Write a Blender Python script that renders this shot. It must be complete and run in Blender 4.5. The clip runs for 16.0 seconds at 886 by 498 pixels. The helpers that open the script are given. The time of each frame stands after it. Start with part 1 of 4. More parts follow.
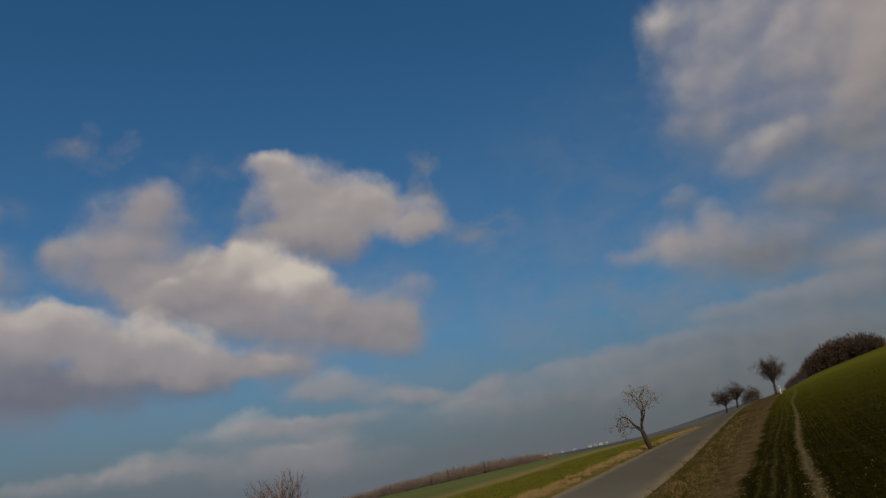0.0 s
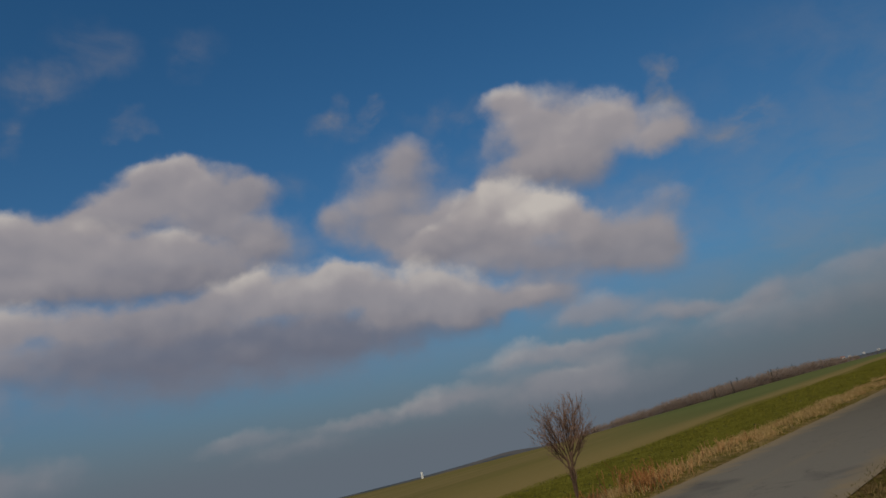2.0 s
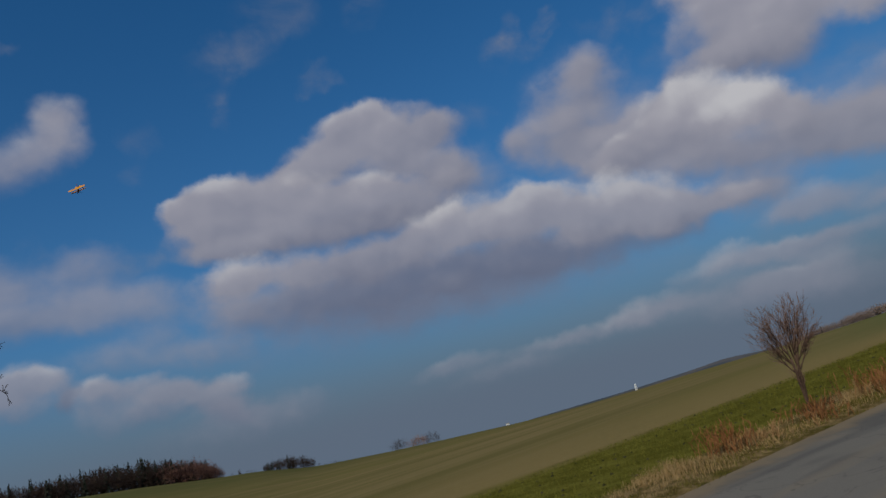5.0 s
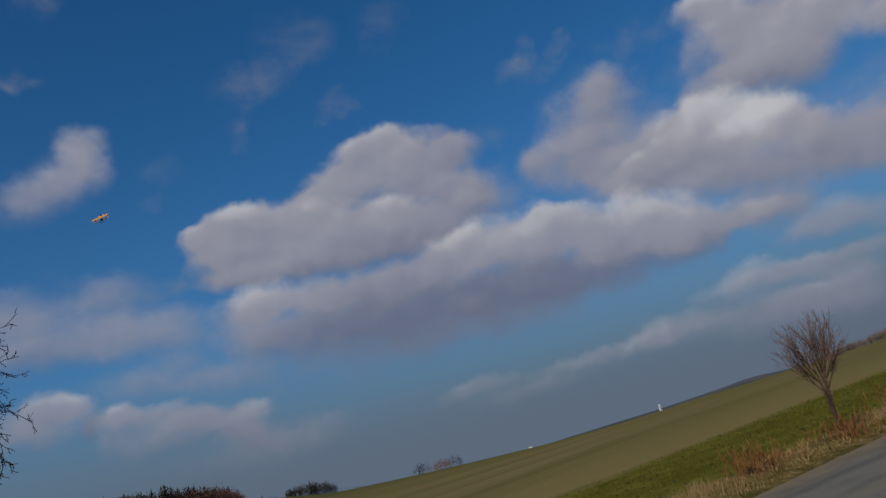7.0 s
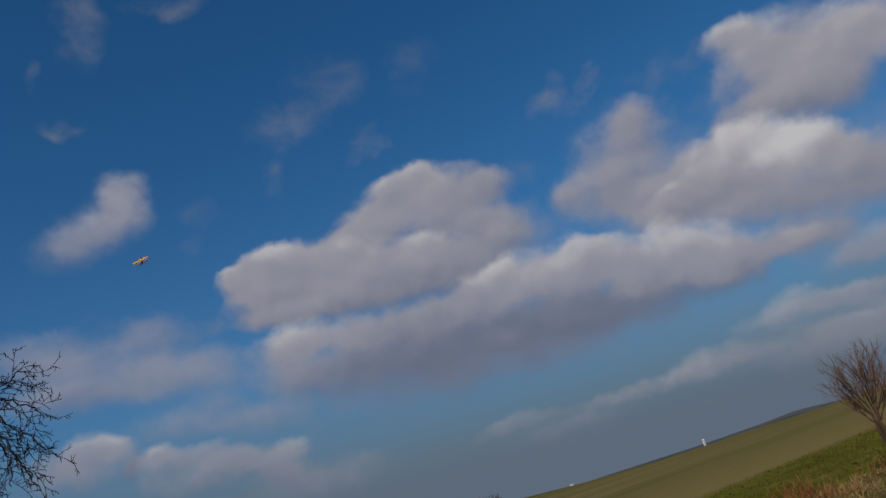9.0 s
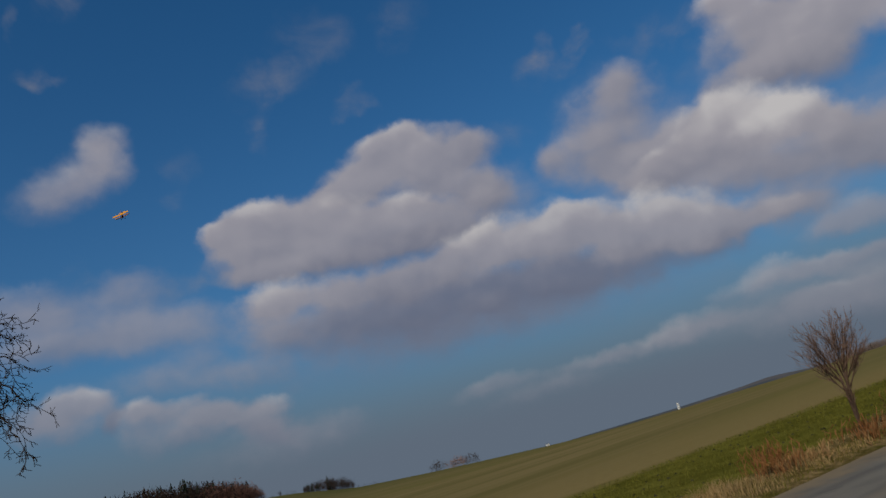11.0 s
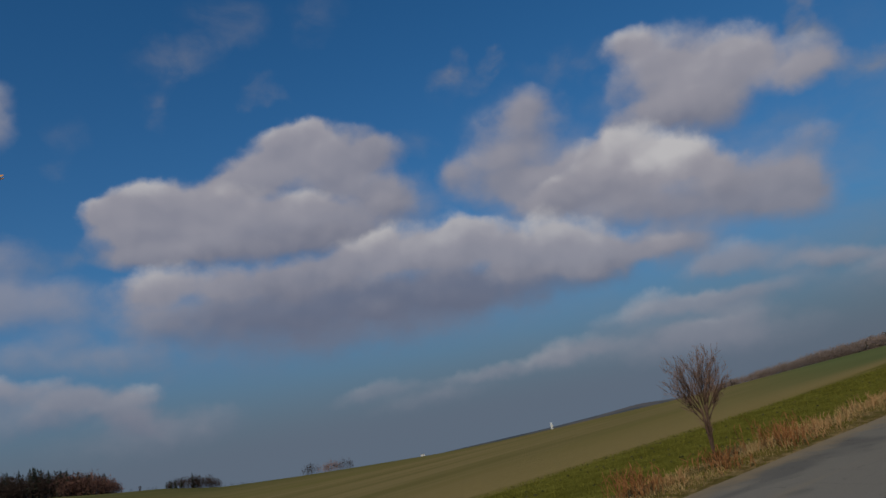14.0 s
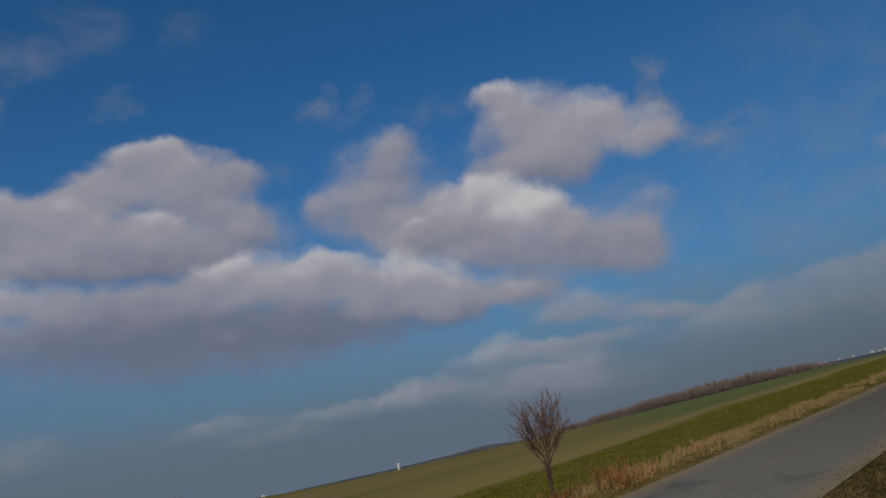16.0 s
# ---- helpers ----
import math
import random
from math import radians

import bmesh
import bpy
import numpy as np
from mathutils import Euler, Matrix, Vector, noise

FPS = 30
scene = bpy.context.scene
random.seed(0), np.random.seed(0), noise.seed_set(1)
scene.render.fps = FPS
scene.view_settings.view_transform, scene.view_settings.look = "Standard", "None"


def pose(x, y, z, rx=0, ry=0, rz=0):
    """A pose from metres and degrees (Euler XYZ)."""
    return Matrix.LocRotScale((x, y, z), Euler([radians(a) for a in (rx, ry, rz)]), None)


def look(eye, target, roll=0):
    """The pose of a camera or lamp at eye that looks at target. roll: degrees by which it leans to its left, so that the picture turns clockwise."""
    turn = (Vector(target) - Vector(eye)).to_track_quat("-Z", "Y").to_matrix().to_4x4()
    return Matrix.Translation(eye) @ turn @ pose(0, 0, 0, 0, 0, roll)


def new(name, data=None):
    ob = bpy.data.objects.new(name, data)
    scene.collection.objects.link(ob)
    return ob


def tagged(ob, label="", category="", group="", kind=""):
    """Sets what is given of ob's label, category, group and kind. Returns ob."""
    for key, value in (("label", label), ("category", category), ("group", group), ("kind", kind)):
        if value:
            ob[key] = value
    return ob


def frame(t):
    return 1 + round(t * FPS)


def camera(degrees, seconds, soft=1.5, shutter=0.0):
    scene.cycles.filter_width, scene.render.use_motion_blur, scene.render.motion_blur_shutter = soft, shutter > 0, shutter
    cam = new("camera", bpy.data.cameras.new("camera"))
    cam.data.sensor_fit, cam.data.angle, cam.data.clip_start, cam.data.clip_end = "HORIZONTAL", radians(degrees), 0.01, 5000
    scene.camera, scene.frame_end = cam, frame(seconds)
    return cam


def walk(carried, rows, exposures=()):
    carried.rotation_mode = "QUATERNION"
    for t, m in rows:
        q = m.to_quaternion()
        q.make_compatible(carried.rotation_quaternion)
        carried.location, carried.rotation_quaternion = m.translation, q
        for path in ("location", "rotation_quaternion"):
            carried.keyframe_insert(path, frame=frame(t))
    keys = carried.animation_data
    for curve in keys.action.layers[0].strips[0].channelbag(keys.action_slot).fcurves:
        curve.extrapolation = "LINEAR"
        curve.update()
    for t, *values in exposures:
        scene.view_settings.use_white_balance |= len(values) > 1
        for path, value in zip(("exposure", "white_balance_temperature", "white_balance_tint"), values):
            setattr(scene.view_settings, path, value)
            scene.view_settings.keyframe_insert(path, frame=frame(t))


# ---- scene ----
cam = camera(62.19, 16.0, soft=1.6)
EYE = 1.7
PATH = [
    (0.0, 107.40, 8.35, -34.78),
    (0.5, 107.24, 8.80, -31.94),
    (1.0, 107.04, 10.39, -28.08),
    (1.5, 106.64, 11.31, -21.16),
    (2.0, 105.33, 11.32, -13.53),
    (2.5, 105.08, 13.22, -6.40),
    (3.0, 104.62, 13.53, -1.62),
    (3.5, 103.22, 13.02, 0.82),
    (3.7, 102.12, 13.18, 1.58),
    (5.8, 104.41, 14.44, 3.63),
    (6.0, 105.03, 14.58, 4.09),
    (6.5, 105.68, 15.01, 4.83),
    (7.0, 104.96, 14.72, 4.62),
    (7.5, 104.89, 14.57, 4.47),
    (8.0, 106.16, 15.17, 4.76),
    (8.5, 107.40, 15.35, 5.55),
    (9.0, 108.50, 15.16, 7.62),
    (9.2, 107.95, 15.10, 8.00),
    (11.3, 104.86, 14.26, 5.77),
    (11.5, 104.64, 14.39, 5.84),
    (12.0, 103.48, 14.39, 5.75),
    (12.5, 102.97, 13.50, 4.40),
    (13.0, 102.35, 12.04, 1.40),
    (13.5, 102.73, 11.06, -0.95),
    (14.0, 103.58, 10.53, -3.59),
    (14.5, 104.31, 9.88, -5.73),
    (15.0, 105.22, 9.46, -7.37),
    (15.5, 105.32, 9.54, -10.21),
    (16.0, 104.45, 9.61, -15.26),
]
walk(cam, [(t, pose(0, 0, EYE, rx, ry, rz)) for t, rx, ry, rz in PATH],
     exposures=[(0.0, -0.02, 7500, 10), (2.5, -0.07, 6900, 10), (3.5, -0.08, 6550, 10), (6.0, -0.06, 6100, 10), (9.0, -0.06, 6350, 10), (11.5, -0.06, 6500, 10), (13.5, -0.08, 6380, 10), (16.0, -0.08, 6350, 10)])

# ---- sky, clouds and sun ----
# each cloud: heaps of (azimuth, elevation, half width, half height in degrees, brightness)
UPPER_BACK = [
    (-3.2, 23.1, 2.8, 1.7, 0.3), (-6.1, 22.3, 3.0, 1.6, 0.2), (-8.2, 20.9, 2.6, 1.6, 0.1),
    (-0.1, 21.8, 3.6, 1.7, 0), (2.3, 21.3, 2.2, 1.3, -0.1), (-4.8, 20.5, 5.5, 2.1, 0.1),
    (0.4, 18.8, 4.1, 2.0, -0.1), (2.5, 17.6, 2.3, 1.7, -0.3), (-10.2, 20.2, 2.4, 0.9, 0.1),
    (-3.1, 23.9, 1.6, 0.9, 0.5), (-5.0, 23.1, 1.8, 1.2, 0.4),
]
UPPER_FRONT = [
    (-16.0, 19.8, 3.0, 1.4, 0.3), (-18.7, 18.6, 2.1, 1.4, 0.3), (-13.3, 19.5, 3.5, 1.6, 0.2),
    (-9.7, 18.4, 4.4, 1.9, 0.25), (-12.2, 17.5, 3.0, 1.2, 0.4), (-4.1, 18.4, 2.2, 1.3, 0.5),
    (-4.7, 17.2, 5.4, 1.9, 0.2), (0.1, 16.7, 4.1, 2.0, -0.2), (-17.7, 17.0, 3.3, 1.1, 0.1),
    (-11.1, 16.0, 7.3, 1.4, -0.3), (-3.6, 15.3, 5.3, 1.5, -0.6), (-15.1, 15.9, 5.0, 0.8, 0.0),
    (-15.7, 18.1, 3.8, 1.4, 0.2), (-7.8, 16.6, 5.3, 1.7, 0.0), (-16.6, 20.4, 2.0, 1.0, 0.5),
    (-19.1, 19.2, 1.6, 1.0, 0.4),
]
LOWER_TOP = [
    (-17.1, 13.1, 2.2, 1.8, 0.35), (-15.4, 13.8, 2.3, 1.5, 0.6), (-12.3, 13.0, 3.2, 1.6, 0.3),
    (-8.1, 12.7, 4.3, 1.7, -0.25), (-3.9, 12.7, 4.0, 1.7, -0.3), (-0.3, 13.5, 3.1, 2.0, 0.4),
    (2.7, 14.1, 2.7, 2.1, 0.6), (7.0, 13.8, 2.9, 2.2, 0.65), (10.0, 12.9, 2.3, 2.0, 0.5),
    (14.7, 12.7, 2.5, 2.3, 0.8), (17.0, 11.4, 3.1, 2.0, 0.6), (19.9, 10.4, 2.6, 1.5, 0.35),
    (22.9, 9.9, 2.0, 1.1, 0.2), (8.3, 14.3, 1.7, 1.2, 0.5), (1.6, 14.9, 1.5, 1.2, 0.5), (11.6, 11.5, 2.2, 1.8, 0.2), (5.0, 12.8, 4.1, 1.8, 0.1),
    (12.8, 10.8, 4.0, 1.5, -0.1), (18.2, 9.6, 3.5, 1.2, -0.2),
]
LOWER_BASE = [
    (-17.1, 11.1, 3.2, 1.8, -0.1), (-13.8, 10.6, 4.1, 2.2, -0.6), (-10.0, 9.8, 5.0, 2.5, -1.0),
    (-5.6, 9.2, 5.6, 2.7, -1.2), (-0.0, 9.1, 5.7, 2.7, -1.2), (4.8, 9.3, 5.3, 2.5, -1.2),
    (9.8, 9.3, 4.9, 2.1, -1.1), (14.7, 9.1, 4.4, 1.7, -1), (19.1, 8.9, 3.5, 1.2, -0.8),
    (-0.2, 9.6, 1.8, 1.0, 0.1), (-13.2, 15.0, 3.8, 1.2, -0.5), (-7.1, 14.7, 4.8, 1.3, -0.6),
    (-2.0, 14.6, 3.6, 1.3, -0.7), (-6.2, 11.4, 6.9, 1.9, -0.8), (2.0, 11.2, 6.2, 2.0, -0.9),
    (8.7, 10.6, 4.0, 2.0, -0.8),
]
BRIGHT = [
    (20.1, 17.9, 2.1, 1.5, 0.5), (22.6, 18.0, 2.3, 1.5, 1.0), (24.0, 16.1, 2.2, 1.7, 1.7),
    (26.0, 16.3, 2.2, 1.7, 1.1), (27.5, 15.1, 2.0, 1.8, 0.5), (22.5, 15.5, 4.0, 1.7, 0.4),
    (18.4, 15.7, 3.6, 1.7, 0.2), (15.6, 15.3, 2.7, 1.4, 0.1), (29.0, 13.6, 2.6, 1.7, 0.1),
    (20.9, 16.6, 2.3, 1.5, 0.7),
]
BRIGHT_BASE = [
    (33.4, 12.1, 1.9, 1.6, -0.05), (27.4, 12.8, 4.8, 1.7, -0.15), (23.2, 13.4, 4.4, 1.7, -0.05),
    (30.8, 11.1, 3.4, 1.4, -0.15), (23.7, 11.5, 3.9, 1.5, -0.15), (25.9, 10.1, 3.0, 1.3, -0.15),
    (21.6, 10.2, 2.6, 1.3, 0.05), (19.7, 13.7, 3.6, 1.5, 0.00), (33.4, 10.4, 2.5, 1.4, -0.05),
    (24.0, 9.2, 2.6, 1.2, -0.20), (32.0, 12.7, 3.4, 1.8, 0.00), (34.3, 14.6, 1.8, 1.2, 0.20),
    (29.8, 12.2, 3.8, 1.9, -0.05),
]
NECK = [
    (14.8, 22.9, 2.1, 1.3, 0.00), (15.9, 21.4, 2.8, 2.0, 0.00), (13.3, 20.6, 2.8, 2.2, -0.05),
    (10.2, 18.9, 3.0, 1.8, 0.10), (13.8, 18.3, 3.7, 2.2, -0.05), (15.8, 16.3, 2.7, 1.5, 0.00),
    (8.3, 18.7, 1.4, 1.3, 0.00), (12.2, 17.0, 4.1, 1.3, -0.10), (18.8, 17.5, 2.1, 1.5, 0.10),
    (20.1, 15.0, 3.6, 1.7, 0.15), (16.9, 15.0, 3.2, 1.5, 0.05), (24.7, 19.2, 3.6, 1.5, -0.15),
    (28.1, 18.3, 3.1, 1.7, -0.20), (21.4, 18.9, 1.8, 1.3, -0.10), (29.9, 18.9, 2.6, 1.7, -0.10),
    (14.8, 16.1, 3.2, 1.3, 0.10), (15.2, 15.8, 4.6, 2.2, 0.05), (18.6, 16.6, 3.2, 2.2, 0.10),
    (22.4, 13.4, 5.3, 1.7, 0.00),
]
TOP = [
    (24.2, 25.0, 2.2, 1.2, 0.45), (26.6, 23.8, 3.9, 1.9, 0.45), (30.1, 22.1, 3.6, 1.7, 0.45),
    (32.1, 21.8, 2.6, 1.8, 0.55), (34.6, 20.0, 3.0, 1.8, 0.50), (36.1, 19.1, 2.1, 1.2, 0.25),
    (25.4, 21.8, 3.7, 1.9, 0.15), (29.5, 20.1, 4.4, 1.9, 0.25), (27.1, 19.5, 4.0, 1.5, -0.05),
    (24.8, 19.2, 2.7, 1.1, -0.05),
    (27.5, 20.4, 3.2, 2.4, 0.20), (-7.5, 15.6, 5.5, 1.1, -0.20), (-1.5, 15.8, 3.5, 1.0, -0.20),
]
SMALL_LEFT = [
    (-26.5, 27.0, 1.8, 1.1, 0.4), (-26.3, 25.6, 1.8, 1.6, 0.5), (-27.6, 24.9, 2.6, 1.8, 0.4),
    (-29.3, 23.8, 2.8, 1.9, 0.3), (-31.2, 22.7, 2.8, 1.5, 0.2),
]
LOW_LEFT = [
    (-31.0, 9.1, 2.2, 1.2, 0.45), (-29.5, 9.0, 1.5, 0.9, 0.6), (-32.9, 8.6, 2.3, 1.1, 0.1),
    (-31.6, 7.5, 3.1, 1.1, -0.1), (-28.5, 7.4, 0.8, 1.2, -0.9), (-26.7, 8.1, 1.3, 0.8, 0.7),
    (-26.6, 7.1, 2.0, 1.2, 0.1), (-23.9, 7.2, 2.4, 0.9, 0.35), (-21.3, 6.4, 2.5, 0.8, 0.2),
    (-17.8, 6.1, 1.6, 0.8, 0.6), (-18.6, 5.1, 2.5, 1.0, -0.15), (-23.4, 5.5, 4.5, 1.2, -0.3),
    (-18.0, 3.9, 2.5, 1.0, -0.4),
]
RIGHT_BACK = [
    (58.2, 29.8, 1.8, 1.8, 0.65), (61.1, 28.7, 3.9, 3.4, 0.70), (65.5, 26.9, 4.8, 3.5, 0.60),
    (70.1, 25.1, 5.0, 3.4, 0.35), (72.7, 24.0, 3.2, 3.7, 0.20), (58.7, 25.0, 3.4, 3.1, 0.40),
    (63.1, 23.2, 5.2, 3.2, 0.25), (68.3, 20.6, 4.9, 3.5, -0.05), (71.1, 19.1, 3.2, 3.7, -0.15),
    (59.5, 21.0, 3.5, 2.1, -0.10), (64.5, 18.2, 5.0, 2.4, -0.20), (69.0, 14.7, 3.9, 3.4, -0.40),
]
RIGHT_BEYOND = [
    (77.0, 20.5, 7.1, 7.7, 0.05), (73.5, 9.8, 6.5, 6.4, -0.15), (77.5, 28.5, 9.8, 5.5, 0.35),
    (67.6, 32.8, 8.5, 4.9, 0.45),
]
RIGHT_MID = [
    (65.1, 19.7, 2.0, 1.1, 0.5), (62.9, 19.1, 2.3, 1.4, 0.3), (60.5, 18.6, 1.9, 1.4, 0.15),
    (63.7, 16.8, 3.8, 1.8, -0.05), (66.0, 15.7, 3.2, 1.6, -0.1), (63.9, 14.7, 4.9, 1.6, -0.6),
    (67.8, 13.1, 3.9, 1.9, -0.8),
]
RIGHT_LOW = [
    (58.5, 15.5, 1.4, 1.4, 0.45), (56.5, 17.1, 1.5, 1.0, 0.0), (54.5, 14.9, 2.2, 1.3, 0.15),
    (55.0, 13.3, 2.4, 1.7, 0.4), (51.7, 13.9, 1.8, 0.8, 0.2), (57.3, 13.4, 2.8, 1.9, 0.1),
    (60.8, 13.4, 3.8, 1.8, -0.15), (64.3, 12.1, 4.4, 1.6, -0.4), (68.0, 10.6, 3.1, 1.5, 0.0),
    (60.2, 11.4, 4.6, 1.4, -0.6), (64.4, 10.0, 4.8, 1.4, -0.5),
]
STREAK_HIGH = [
    (27.1, 8.1, 2.5, 1.3, 0.2), (25.3, 7.5, 1.7, 1.1, 0.1), (29.8, 7.5, 3.3, 1.2, 0.2),
    (32.7, 6.4, 3.2, 0.9, 0.1), (34.6, 6.4, 2.4, 0.7, 0.1), (38.1, 5.9, 2.7, 0.8, 0.1),
    (40.3, 6.5, 2.3, 0.9, 0.1),
]
STREAK_LOW = [
    (20.7, 6.1, 2.1, 0.9, 0.8), (18.8, 5.3, 2.8, 0.9, 0.5), (22.7, 5.3, 2.8, 0.8, 0.5),
    (25.5, 5.0, 3.8, 0.8, 0.45), (15.0, 3.9, 3.7, 0.9, 0.5), (11.4, 3.3, 4.1, 0.8, 0.45),
    (6.1, 3.2, 3.4, 0.7, 0.4), (27.3, 3.9, 2.7, 0.7, 0.4), (23.9, 3.4, 2.7, 0.7, 0.45),
    (28.4, 5.2, 5.0, 0.8, 0.1), (20.9, 3.2, 7.6, 1.4, 0.0), (26.4, 2.1, 6.6, 1.4, -0.05),
]
STREAK_FAR = [
    (0.1, 3.5, 3.0, 0.7, 0.3), (-2.4, 3.3, 2.5, 0.7, 0.1), (3.4, 2.2, 5.1, 0.8, 0),
]
RIGHT_BASE = [
    (59.5, 8.5, 4.5, 0.8, 0.1), (63.9, 8.1, 5.9, 1.2, -0.2), (67.2, 8.5, 4.6, 1.5, -0.2),
    (51.0, 7.0, 6.4, 0.9, 0.15), (45.3, 6.3, 5.2, 0.8, 0.2), (57.7, 6.2, 8.2, 2.4, -0.6),
    (65.0, 5.5, 6.6, 2.3, -0.7), (37.7, 5.3, 2.6, 0.7, 0.3), (51.2, 4.1, 9.2, 2.5, -0.6),
    (40.5, 4.1, 7.3, 1.7, -0.3), (60.8, 3.6, 9.9, 2.8, -0.7),
]
MIST = [
    (14.0, 19.3, 5.1, 4.4, 0.1), (19.2, 15.2, 8.6, 3.9, 0), (26.5, 19.2, 5.8, 3.8, 0),
    (30.8, 12.8, 5.9, 3.3, 0), (3.7, 16.9, 4.1, 3.1, 0), (-6.9, 8.4, 13.6, 2.5, -0.4),
    (5.2, 8.3, 11.0, 2.6, -0.4),
]
LEFT_SOFT = [
    (-34.7, 15.9, 5.9, 1.8, 0.15), (-29.8, 14.3, 5.7, 1.9, 0.15), (-25.8, 13.0, 3.8, 1.8, 0.15),
    (-24.1, 9.7, 5.0, 1.4, 0.05), (-19.2, 8.4, 3.8, 1.3, -0.05), (-26.1, 16.5, 3.0, 1.5, 0.1),
    (-21.4, 12.4, 3.0, 2.3, 0.15), (-32.5, 12.6, 6.7, 1.3, -0.1), (-16.5, 3.1, 6.6, 1.7, -0.2),
]
RIGHT_VEIL = [
    (57.7, 14.2, 22.2, 13.7, 0.3), (63.6, 7.0, 16.5, 6.3, 0.3), (32.5, 9.1, 30.8, 7.0, 0.2),
]
WISPS = [
    (-12.7, 29.9, 3.4, 1.3, 0.6), (-8.5, 31.9, 3.4, 2.1, 0.35), (-14.9, 26.9, 1.2, 1.5, 0.45),
    (-6.2, 27.1, 1.7, 0.6, 0.4), (9.7, 25.6, 2.0, 1.0, 0.5), (13.4, 26.0, 1.6, 0.6, 0.6),
    (-30.8, 30.8, 1.6, 0.7, 0.4), (18.5, 24.6, 2.7, 1.2, 0.3), (-22.2, 23.0, 1.1, 1.0, 0.3),
    (-30.1, 17.3, 1.2, 1.2, 0.3), (26.1, 18.3, 2.5, 1.6, 0.5),
]
LEFT_VEIL = [
    (-24.2, 16.0, 3.4, 1.6, 0.4), (-21.5, 12.6, 2.5, 1.7, 0.3), (-20.7, 24.7, 1.1, 1.2, 0.2),
]
WISPS_HIGH = [
    (-28.3, 38.2, 2.0, 2.1, 0.6), (-21.1, 39.4, 3.1, 0.9, 0.6), (-31.5, 31.2, 1.6, 0.8, 0.45),
    (-32.1, 35.3, 0.7, 1.1, 0.3), (-0.8, 31.9, 2.0, 1.7, 0.25),
]
TOP_TAILS = [
    (36.4, 23.1, 0.9, 1.8, 0.7), (36.4, 21.2, 1.7, 1.6, 0.5), (41.2, 18.3, 2.7, 1.4, 0.6),
    (38.1, 18.7, 2.9, 1.0, 0.5), (9.2, 26.5, 1.9, 1.1, 0.5), (13.6, 26.8, 1.6, 0.6, 0.5),
    (20.6, 25.2, 2.8, 1.3, 0.35), (4.9, 21.6, 1.9, 1.3, 0.3), (4.3, 17.7, 2.3, 1.3, 0.4),
    (21.5, 21.3, 1.8, 1.7, 0.25), (-20.2, 16.4, 2.4, 0.8, 0.5), (34.6, 16.4, 2.5, 1.6, 0.3),
]
# from the farthest to the nearest: heaps, how dense they get, how soft their edge is
LAYERS = (
    (STREAK_FAR, 0.42, 1.0), (RIGHT_BASE, 0.55, 1.1), (STREAK_LOW, 0.68, 1.1), (STREAK_HIGH, 0.72, 1.1), (LEFT_SOFT, 0.72, 1.1), (LOW_LEFT, 0.8, 0.9),
    (MIST, 0.7, 1.2), (TOP, 0.97, 0.9), (NECK, 0.93, 1.2), (BRIGHT_BASE, 0.95, 1.2), (BRIGHT, 1.0, 0.7), (UPPER_BACK, 0.95, 0.8), (UPPER_FRONT, 0.96, 0.8),
    (LOWER_BASE, 0.93, 1.3), (LOWER_TOP, 0.95, 0.75), (SMALL_LEFT, 0.92, 1.5),
    (RIGHT_BACK + RIGHT_BEYOND, 1.0, 1.6), (RIGHT_MID, 0.85, 1.7), (RIGHT_LOW, 0.9, 1.4),
)
VEILS = (RIGHT_VEIL, WISPS, LEFT_VEIL, WISPS_HIGH, TOP_TAILS)
SUN_AZ, SUN_EL = 205.0, 36.0


class Nodes:
    """Short hand for a node tree."""

    def __init__(self, tree):
        self.tree = tree
        tree.nodes.clear()

    def put(self, socket, value):
        if isinstance(value, bpy.types.NodeSocket):
            self.tree.links.new(value, socket)
        elif value is not None:
            socket.default_value = value

    def add(self, kind, *values, out=0, **settings):
        node = self.tree.nodes.new("ShaderNode" + kind)
        for key, value in settings.items():
            setattr(node, key, value)
        for i, value in enumerate(values):
            self.put(node.inputs[i], value)
        return node.outputs[out]

    def math(self, op, a, b=None, c=None, clamp=False):
        return self.add("Math", a, b, c, operation=op, use_clamp=clamp)

    def vec(self, op, a, b=None, c=None, out=0):
        return self.add("VectorMath", a, b, c, operation=op, out=out)

    def step(self, x, lo, hi, a=0.0, b=1.0):
        return self.add("MapRange", x, lo, hi, a, b, interpolation_type="SMOOTHSTEP")

    def lin(self, x, lo, hi, a=0.0, b=1.0):
        return self.add("MapRange", x, lo, hi, a, b)

    def noise(self, where, scale, detail=4.0, rough=0.55, out=0, warp=0.0):
        node = self.tree.nodes.new("ShaderNodeTexNoise")
        self.put(node.inputs["Vector"], where)
        node.inputs["Scale"].default_value = scale
        node.inputs["Detail"].default_value = detail
        node.inputs["Roughness"].default_value = rough
        node.inputs["Distortion"].default_value = warp
        return node.outputs[out]

    def mix(self, f, a, b, blend="MIX"):
        node = self.tree.nodes.new("ShaderNodeMix")
        node.data_type, node.blend_type = "RGBA", blend
        self.put(node.inputs[0], f)
        for socket, value in ((node.inputs[6], a), (node.inputs[7], b)):
            self.put(socket, (*value, 1.0) if isinstance(value, tuple) else value)
        return node.outputs[2]


